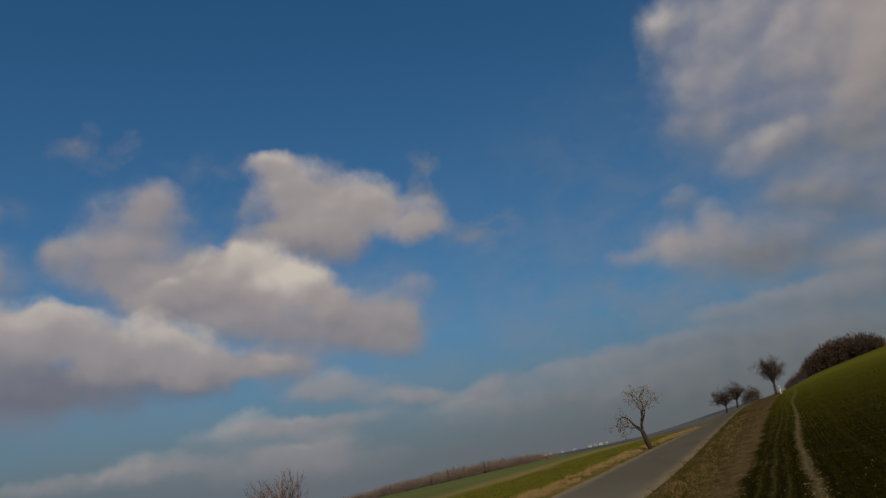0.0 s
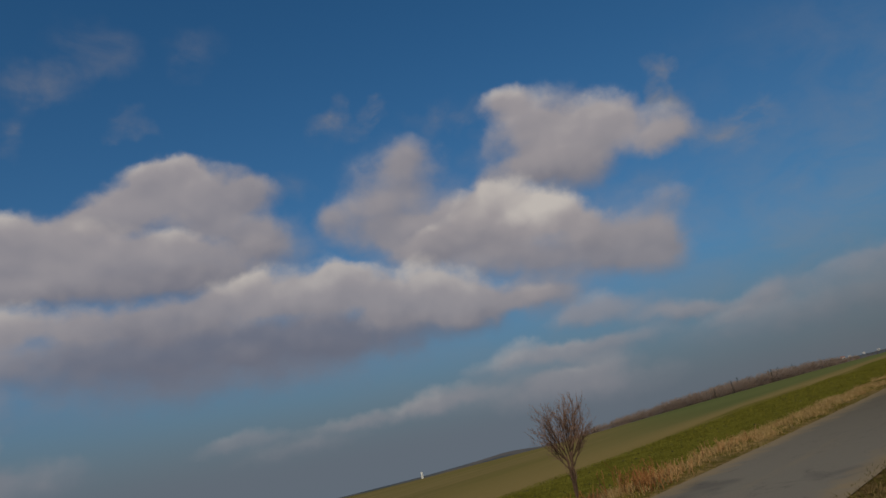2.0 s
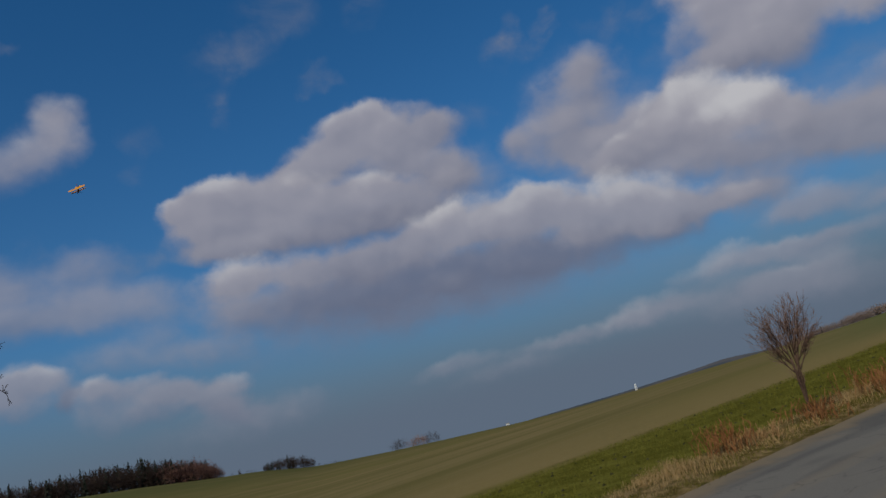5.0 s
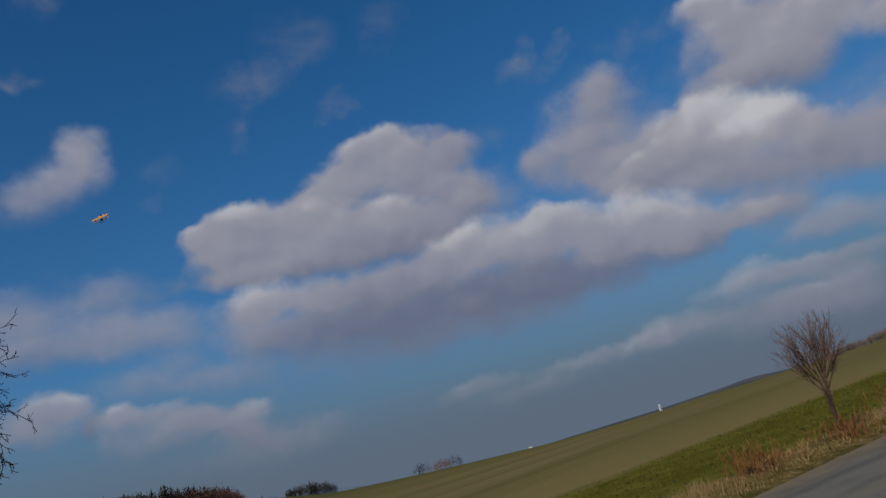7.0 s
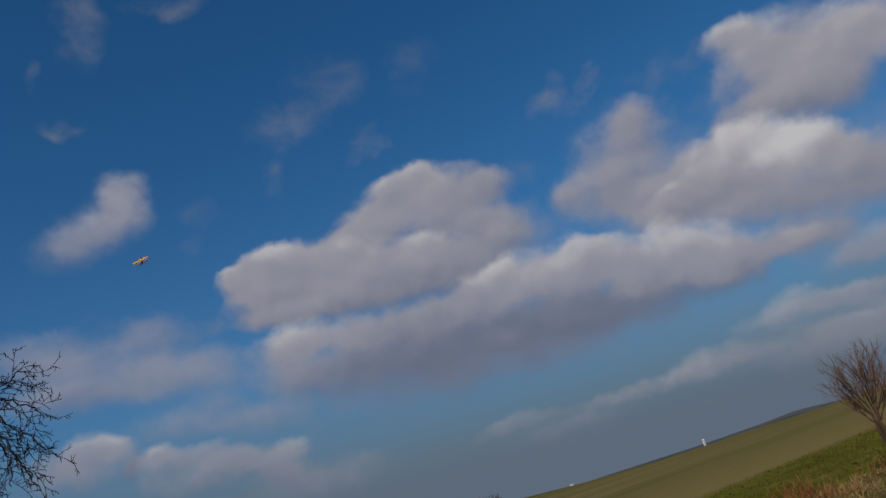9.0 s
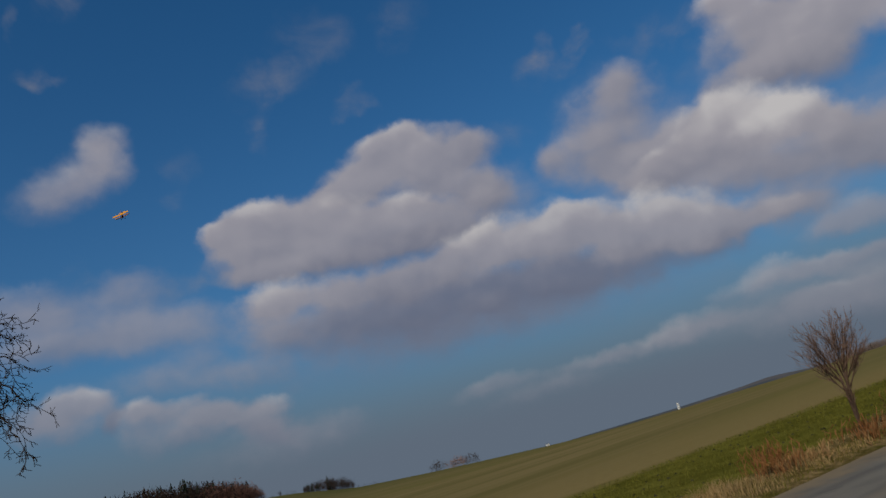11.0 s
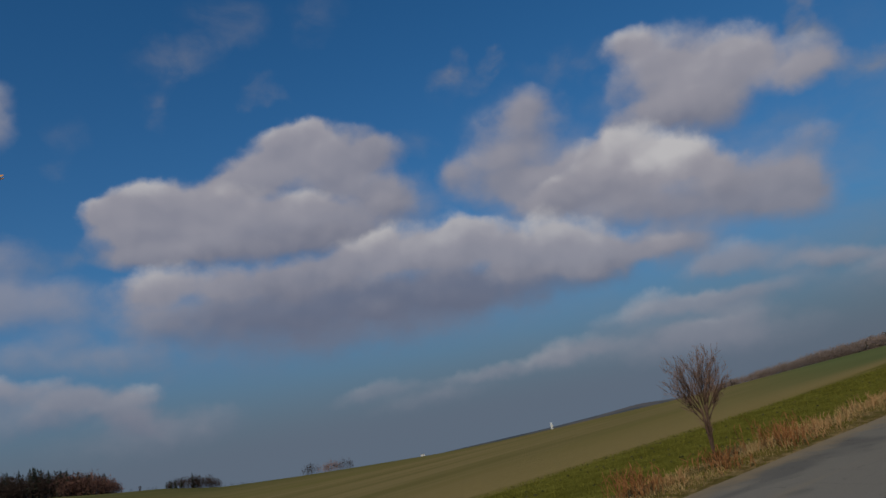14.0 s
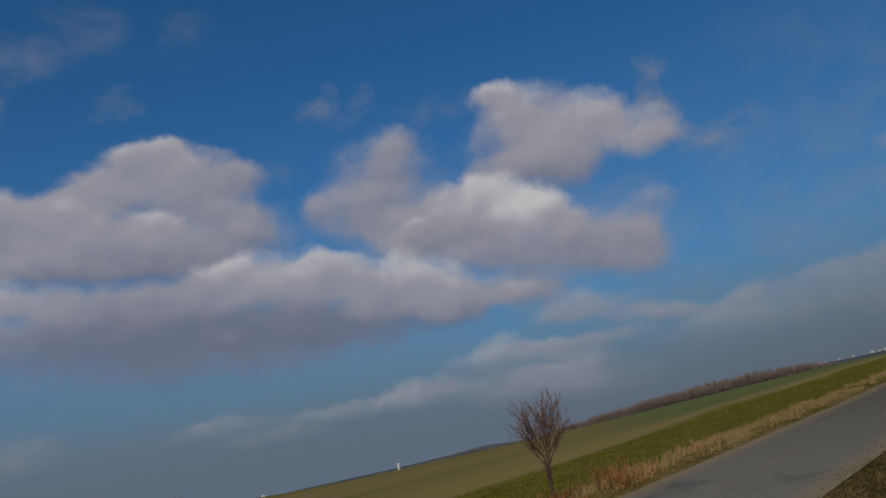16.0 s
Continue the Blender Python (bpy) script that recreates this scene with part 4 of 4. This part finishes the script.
# shade put into the blades' colour: darkest near by, less up the slope
M_CROP_SHADED = material("shaded_young_crop", per_piece((0.010, 0.010, 0.002), (0.024, 0.025, 0.004)))
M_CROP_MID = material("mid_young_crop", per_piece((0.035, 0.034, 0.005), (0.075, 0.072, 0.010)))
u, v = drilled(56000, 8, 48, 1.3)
blades("young_crop", rng, u, v, rng.uniform(0.04, 0.10, len(u)) * np.clip((58 - u) / 25, 0.3, 1), 0.006 + 0.0003 * np.abs(u), 0.45, M_CROP_SHADED, "young green crop in drill rows, darkened for shade", "crop")
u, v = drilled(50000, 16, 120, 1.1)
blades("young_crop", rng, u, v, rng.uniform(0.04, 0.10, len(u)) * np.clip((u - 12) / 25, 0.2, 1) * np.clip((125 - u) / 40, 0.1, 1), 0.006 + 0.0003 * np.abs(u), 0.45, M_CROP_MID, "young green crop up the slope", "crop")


def stones(name, us, vs, size, mat, label, category):
    """Clods and stones: squashed, uneven lumps."""
    k = len(us)
    sides = vs + bend(us)
    base = np.stack([us * S_ - sides * C_, us * C_ + sides * S_, height(us, vs)], -1)
    corner = np.array([(1, 0, 0), (0, 1, 0), (-1, 0, 0), (0, -1, 0), (0, 0, 0.7), (0, 0, -0.4)])
    verts = base[:, None] + corner[None] * (size[:, None, None] * rng.uniform(0.6, 1.3, (k, 6, 1)))
    tri = np.array([(0, 1, 4), (1, 2, 4), (2, 3, 4), (3, 0, 4), (1, 0, 5), (2, 1, 5), (3, 2, 5), (0, 3, 5)])
    faces = (6 * np.arange(k)[:, None, None] + tri[None]).reshape(-1, 3).tolist()
    return tagged(new(name, mesh_of(name, verts.reshape(-1, 3).tolist(), [tuple(f) for f in faces], mat)), label, category, kind="stuff")


u = 9 + 40 * rng.uniform(0, 1, 4600) ** 1.5
v = np.concatenate([rng.normal(0, 0.10, 900) - 0.030 * u[:900] - 0.10 * np.sin(0.16 * u[:900]), rng.uniform(-8, 1.4, 3100), rng.normal(1.7, 0.25, 600) - 0.02 * u[4000:]])
stones("clods", u, v, np.concatenate([rng.uniform(0.01, 0.035, 900), rng.uniform(0.006, 0.026, 3100), rng.uniform(0.01, 0.035, 600)]), M_CLOD, "pale clods of soil along the wheel track", "soil")
u = rng.uniform(2, 40, 500)
v = 8.2 + rng.uniform(0, 4.5, 500)
stones("clods", u, v, rng.uniform(0.02, 0.05, 500), material("dark_clods", per_piece((0.02, 0.022, 0.008), (0.06, 0.055, 0.03))), "dark clods and tufts in the green field", "soil")


def stalks(az, r, count, spread_m, tall, mat, label, seed):
    """A stand of dead stalks with side shoots."""
    g = random.Random(seed)
    u0, v0 = by_sight(az, r)
    verts, faces = [], []
    for _ in range(count):
        u, v = u0 + g.gauss(0, spread_m), v0 + g.gauss(0, 0.22)
        p, h = to_world(u, v, -0.03), tall * g.uniform(0.45, 1.1)
        d = Vector((g.gauss(0, 0.16), g.gauss(0, 0.16), 1)).normalized()
        pts = [p]
        for k in range(4):
            d = (d + Vector((g.gauss(0, 0.08), g.gauss(0, 0.08), 0))).normalized()
            pts.append(pts[-1] + d * h / 4)
        tube(verts, faces, pts, [0.006, 0.005, 0.005, 0.004, 0.002], 3)
        for k in range(3):
            at = pts[2 + k % 3]
            e = (d + Vector((g.gauss(0, 0.5), g.gauss(0, 0.5), 0.1))).normalized()
            tube(verts, faces, [at, at + e * 0.12 * g.uniform(0.5, 1.3)], [0.006, 0.004], 3)
    me = mesh_of("dead_stalks", verts, faces, mat)
    tagged(new("dead_stalks", me), label, "weeds", kind="stuff")


stalks(16.2, 10.9, 60, 0.14, 0.36, M_RUST, "rust-coloured dead stalks on the verge", 2)
stalks(18.3, 11.2, 40, 0.4, 0.16, M_STRAW, "pale dead stalks on the verge", 3)
stalks(27.0, 13.4, 60, 0.26, 0.42, M_RUST, "tall brown dead stalks beside the young tree", 5)
stalks(29.0, 14.2, 70, 0.6, 0.20, M_STRAW, "pale dead stalks beside the young tree", 6)
stalks(23.0, 12.0, 50, 0.12, 0.26, M_RUST, "dead stalks round the foot of the young tree", 8)
stalks(33.5, 17.2, 60, 0.9, 0.18, M_STRAW, "pale dead stalks along the lane", 9)


# ---- woods, hedges and shrubs in the distance ----
def far_wood(name, label, seed, az0, az1, r0, r1, profile, count, mats, conifers=0.0, category="wood", tangle=44):
    """Many bare trees standing close: each a stem, rising boughs and a haze of twigs. profile: height in degrees along the wood."""
    g = random.Random(seed)
    parts_made = {0: ([], []), 1: ([], []), 2: ([], [])}
    xs, ys = [q[0] for q in profile], [q[1] for q in profile]
    for i in range(count):
        az = g.uniform(az0, az1)
        r = g.uniform(r0, r1)
        tall = r * math.tan(radians(float(np.interp(az, xs, ys)))) * g.uniform(0.72, 1.06)
        foot = to_world(*by_sight(az, r), -0.2)
        if g.random() < conifers:
            verts, faces = parts_made[2]
            tall *= 1.12
            wide = tall * g.uniform(0.17, 0.26)
            for k in range(9):
                z = tall * (0.02 + 0.98 * k / 9)
                w = wide * (1.05 - k / 9)
                for j in range(6):
                    a = g.uniform(0, 6.28)
                    c, s = math.cos(a), math.sin(a)
                    b = len(verts)
                    verts += [foot + Vector((0, 0, z + tall * 0.10)), foot + Vector((c * w - s * w * 0.4, s * w + c * w * 0.4, z - tall * 0.03)),
                              foot + Vector((c * w + s * w * 0.4, s * w - c * w * 0.4, z - tall * 0.03))]
                    faces.append((b, b + 1, b + 2))
        else:
            verts, faces = parts_made[0]
            lean = Vector((g.gauss(0, 0.05), g.gauss(0, 0.05), 1))
            tube(verts, faces, [foot, foot + lean * tall * 0.4, foot + lean * tall * 0.8], [tall * 0.012, tall * 0.008, tall * 0.002], 3)
            # a rounded crown of twigs that point outwards and up
            verts, faces = parts_made[1]
            hub, wide, high = foot + lean * tall * 0.44, tall * g.uniform(0.30, 0.46), tall * 0.57
            for k in range(int(tangle * 1.5)):
                d = Vector((g.gauss(0, 1), g.gauss(0, 1), g.gauss(0, 1))).normalized()
                p = hub + Vector((d.x * wide, d.y * wide, d.z * high)) * g.uniform(0.15, 0.93)
                e = (d + Vector((g.gauss(0, 0.5), g.gauss(0, 0.5), 0.45 + g.gauss(0, 0.4)))).normalized()
                s = e.cross(Vector((g.gauss(0, 1), g.gauss(0, 1), g.gauss(0, 1)))).normalized() * tall * g.uniform(0.008, 0.022)
                b = len(verts)
                verts += [p - s, p + s, p + e * tall * g.uniform(0.06, 0.16)]
                faces.append((b, b + 1, b + 2))
    top = new(name)
    tagged(top, label, category)
    for key, title in ((0, "stems"), (1, "twigs"), (2, "needles")):
        verts, faces = parts_made[key]
        if verts:
            tagged(part(title, mesh_of(title, verts, faces, mats[key]), top), kind="stuff")
    return tagged(top, kind="stuff")


# white house walls, greyed in the colour for the haze before them
M_RENDER_HAZED = material("hazed_render", two_tone((0.34, 0.34, 0.34), (0.5, 0.5, 0.5), 0.3))
# grey-brown hedge twigs, their colour lightened to stand for distance haze
M_TWIG_HAZED = material("hazed_hedge_twigs", per_piece((0.125, 0.098, 0.088), (0.25, 0.195, 0.175)))
HEDGE3 = (M_BARK, M_TWIG_HAZED, M_NEEDLE)
DARK3, BROWN3, RED3, PINK3 = (M_BARK_DARK, M_TWIG_DARK, M_NEEDLE), (M_BARK_DARK, M_TWIG_BROWN, M_NEEDLE), (M_BARK_DARK, M_TWIG_RED, M_NEEDLE), (M_BARK, M_TWIG_PINK, M_NEEDLE)
far_wood("wood", "dark mixed wood of spruce and bare trees on the skyline", 41, -38, -21.2, 470, 520, ((-38, 1.5), (-30, 1.5), (-27, 1.85), (-23, 1.75), (-21, 1.45)), 640, DARK3, 0.1)
far_wood("wood", "brown bare trees at the end of the dark wood", 42, -23.5, -19.4, 465, 500, ((-24, 1.4), (-21, 1.65), (-20.2, 1.3), (-19.3, 0.6)), 210, RED3, 0.04)
far_wood("copse", "dark copse of bare trees on the skyline", 43, -16.6, -13.0, 490, 512, ((-17, 0.25), (-16, 0.7), (-15, 1.0), (-13.6, 0.95), (-12.9, 0.6)), 130, DARK3, 0.06, "copse")
far_wood("hedge", "low grey shrubs on the skyline", 44, -19.0, -17.2, 505, 520, ((-19, 0.2), (-18.3, 0.4), (-17, 0.25)), 14, DARK3, 0.0, "hedge")
far_wood("hedge", "low grey shrubs beside the copse", 45, -12.8, -10.8, 505, 520, ((-13, 0.35), (-10.8, 0.15)), 14, DARK3, 0.0, "hedge")
far_wood("shrub", "dark bare shrub on the crest of the field", 46, -7.3, -6.1, 490, 500, ((-7.3, 0.7), (-6.6, 1.0), (-6, 0.75)), 9, DARK3, 0.0, "shrub")
far_wood("shrub", "pinkish bare shrubs on the crest of the field", 47, -6.2, -4.4, 490, 500, ((-6.2, 0.6), (-5, 0.95), (-4.4, 0.75)), 22, PINK3, 0.0, "shrub")
far_wood("shrub", "dark bare shrub beside the pinkish shrubs", 48, -4.5, -3.5, 490, 500, ((-4.5, 0.75), (-4, 1.0), (-3.4, 0.65)), 8, DARK3, 0.0, "shrub")
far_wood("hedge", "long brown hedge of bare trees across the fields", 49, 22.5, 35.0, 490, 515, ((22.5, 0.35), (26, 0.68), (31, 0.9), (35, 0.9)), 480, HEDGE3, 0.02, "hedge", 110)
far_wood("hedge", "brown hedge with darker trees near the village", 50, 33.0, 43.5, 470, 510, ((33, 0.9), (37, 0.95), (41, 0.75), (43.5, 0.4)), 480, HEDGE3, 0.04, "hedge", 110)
far_wood("hedge", "thin bare hedge below the village", 51, 42.5, 49.0, 420, 470, ((42, 0.3), (45, 0.3), (49, 0.15)), 50, RED3, 0.0, "hedge")
far_wood("wood", "rounded reddish-brown bare wood on the hill", 52, 61.6, 66.7, 312, 338, ((61.5, 0.95), (62.0, 1.35), (63, 1.75), (64, 1.85), (65, 1.7), (66, 1.3), (66.8, 0.7)), 320, BROWN3, 0.0, "wood", 70)
far_wood("shrub", "dark bare shrub by the roadside", 53, 60.1, 61.6, 205, 225, ((60, 0.4), (60.6, 0.7), (61.2, 0.95), (61.6, 0.8)), 80, BROWN3, 0.0, "shrub", 50)
far_wood("shrub", "reddish round shrub at the bend of the lane", 54, 57.25, 58.35, 146, 152, ((57.2, 0.9), (57.8, 1.35), (58.4, 0.9)), 34, BROWN3, 0.0, "shrub", 40)


# ---- buildings and other works far off ----
def box_mesh(name, sx, sy, z0, z1, mat, bevel=0.02):
    bm = bmesh.new()
    bmesh.ops.create_cube(bm, size=1.0)
    for q in bm.verts:
        q.co = Vector((q.co.x * sx, q.co.y * sy, z0 + (q.co.z + 0.5) * (z1 - z0)))
    bmesh.ops.bevel(bm, geom=bm.edges[:], offset=bevel, segments=1, affect="EDGES")
    me = bpy.data.meshes.new(name)
    bm.to_mesh(me)
    bm.free()
    me.materials.append(mat)
    return me


def house(az, r, wide, deep, eaves, ridge, turn, roof, label):
    top = tagged(new("house"), label, "house", "village houses")
    top.matrix_world = Matrix.Translation(to_world(*by_sight(az, r))) @ pose(0, 0, 0, 0, 0, turn)
    part("wall", box_mesh("wall", wide, deep, -3.0, eaves, M_RENDER_HAZED, 0.05), top)
    w, d = wide / 2 + 0.4, deep / 2 + 0.4
    verts = [(-w, -d, eaves), (w, -d, eaves), (w, d, eaves), (-w, d, eaves), (-w, 0, ridge), (w, 0, ridge)]
    part("roof", mesh_of("roof", verts, [(0, 1, 5, 4), (2, 3, 4, 5), (0, 4, 3), (1, 2, 5), (3, 2, 1, 0)], roof), top)
    for k in range(3):
        me = box_mesh("window", 1.2, 0.12, eaves * 0.35, eaves * 0.35 + 1.5, M_GLASS, 0.01)
        ob = part("window", me, top)
        ob.location = ((k - 1) * wide * 0.3, -deep / 2 - 0.03, 0)


for az, r, wide, eaves, roof, turn in ((40.6, 2350, 6, 3, M_GREY, -40), (41.3, 2330, 6, 3, M_ROOF, -20), (42.6, 2360, 12, 4.5, M_ROOF, -44), (43.0, 2280, 6, 3, M_GREY, -35),
                                       (43.9, 2360, 6, 3, M_GREY, -50), (44.8, 2360, 7, 3, M_GREY, -45), (45.95, 2380, 10, 4, M_GREY, -45),
                                       (46.35, 2390, 8, 3, M_GREY, -47), (46.75, 2390, 11, 4, M_GREY, -42), (47.2, 2390, 8, 3.5, M_GREY, -42), (38.6, 2300, 5, 3, M_ROOF, -30)):
    house(az, r, wide, 8, eaves, eaves + 2.5, turn, roof, "small white village house with a %s roof" % ("red" if roof is M_ROOF else "grey"))


def white_tower():
    top = tagged(new("tower"), "small white rendered tower on the far crest", "tower")
    top.matrix_world = Matrix.Translation(to_world(*by_sight(11.65, 470), -0.3)) @ pose(0, 0, 0, 0, 0, 20)
    part("shaft", box_mesh("shaft", 1.0, 1.0, 0, 3.3, M_WHITE, 0.05), top)
    part("cornice", box_mesh("cornice", 1.16, 1.16, 3.3, 3.45, M_GREY, 0.04), top)
    part("cap", box_mesh("cap", 0.92, 0.92, 3.45, 4.3, M_WHITE, 0.08), top)
    for z in (1.2, 2.3):
        part("window", box_mesh("window", 0.4, 0.06, z, z + 0.55, M_GLASS, 0.01), top).location = (0, -0.52, 0)


def white_hut(az, wide):
    top = tagged(new("hut"), "small white hut on the crest of the field", "hut")
    top.matrix_world = Matrix.Translation(to_world(*by_sight(az, 515), -0.2)) @ pose(0, 0, 0, 0, 0, 10)
    part("wall", box_mesh("wall", wide, 2.4, 0, 1.5, M_WHITE, 0.04), top)
    part("roof", box_mesh("roof", wide + 0.4, 2.8, 1.5, 1.75, M_GREY, 0.04), top)
    part("door", box_mesh("door", 0.8, 0.05, 0.1, 1.35, M_GREY, 0.01), top).location = (0, -1.23, 0)


white_tower()
white_hut(1.7, 2.0)


def marker_post(az, r):
    top = tagged(new("marker_post"), "white roadside marker post with a black band", "post")
    top.matrix_world = Matrix.Translation(to_world(*by_sight(az, r)))
    part("post", box_mesh("post", 0.13, 0.1, -0.1, 1.05, M_WHITE, 0.02), top)
    part("band", box_mesh("band", 0.138, 0.108, 0.75, 0.9, M_BLACK, 0.01), top)


marker_post(59.75, 112)


# ---- the model aeroplane in the air ----
def model_aeroplane():
    top = tagged(new("model_aeroplane"), "yellow model biplane with a dark fuselage in flight", "model aeroplane")
    az, el, far = -26.0, 21.6, 58.0
    spot = Vector((math.sin(radians(az)) * math.cos(radians(el)), math.cos(radians(az)) * math.cos(radians(el)), math.sin(radians(el)))) * far + Vector((0, 0, EYE))
    top.matrix_world = Matrix.Translation(spot) @ pose(0, 0, 0, 48, -13, 8)
    verts, faces = [], []
    line = [Vector((0, -0.46, 0)), Vector((0, -0.40, 0)), Vector((0, -0.2, 0)), Vector((0, 0.1, 0.0)), Vector((0, 0.5, 0.02))]
    tube(verts, faces, line, [0.02, 0.05, 0.062, 0.055, 0.02], 8)
    part("fuselage", mesh_of("fuselage", verts, faces, M_BLACK, True), top, "dark red-brown fuselage")

    def plane(name, span, chord, y, z, thick, mat, upright=False):
        prof = [(-0.5, 0.0), (-0.3, 0.5), (0.1, 0.4), (0.5, 0.0), (0.1, -0.3), (-0.3, -0.4)]
        verts, faces = [], []
        for s in (-0.5, -0.42, 0.0, 0.42, 0.5):
            c = chord * (0.72 if abs(s) == 0.5 else 1.0)
            for py, pz in prof:
                verts.append((0.0 + pz * thick, y + py * c, z + (s + 0.5) * span) if upright else (s * span, y + py * c, z + pz * thick + abs(s) * 0.05 * span))
        for i in range(4):
            for k in range(6):
                faces.append((i * 6 + k, i * 6 + (k + 1) % 6, i * 6 + 6 + (k + 1) % 6, i * 6 + 6 + k))
        faces += [tuple(range(6)), tuple(range(24, 30))]
        return part(name, mesh_of(name, verts, faces, mat, False), top)

    plane("upper_wing", 1.16, 0.23, -0.20, 0.20, 0.03, M_YELLOW)
    plane("lower_wing", 1.04, 0.21, -0.12, -0.04, 0.028, M_YELLOW)
    for side in (-0.38, 0.38):
        for y in (-0.08, 0.06):
            verts, faces = [], []
            lift = abs(side) * 0.05
            tube(verts, faces, [Vector((side, -0.14 + y, -0.03 + lift)), Vector((side, -0.20 + y, 0.20 + lift))], [0.007, 0.007], 5)
            part("strut", mesh_of("strut", verts, faces, M_BLACK), top)
    for side in (-0.07, 0.07):
        verts, faces = [], []
        tube(verts, faces, [Vector((side * 0.6, -0.2, 0.04)), Vector((side, -0.2, 0.2))], [0.006, 0.006], 5)
        part("cabane_strut", mesh_of("cabane_strut", verts, faces, M_BLACK), top)
    plane("tailplane", 0.44, 0.14, 0.44, 0.03, 0.012, M_YELLOW)
    plane("fin", 0.2, 0.15, 0.44, 0.03, 0.012, M_REDFILM, True)
    part("propeller", box_mesh("propeller", 0.22, 0.012, -0.012, 0.012, M_BLACK, 0.004), top).location = (0, -0.47, 0)
    for side in (-0.13, 0.13):
        verts, faces = [], []
        tube(verts, faces, [Vector((side * 0.3, -0.25, -0.04)), Vector((side, -0.25, -0.17))], [0.006, 0.006], 4)
        tube(verts, faces, [Vector((side - 0.012, -0.25, -0.17)), Vector((side + 0.012, -0.25, -0.17))], [0.035, 0.035], 10)
        part("wheel", mesh_of("wheel", verts, faces, M_BLACK), top)


model_aeroplane()
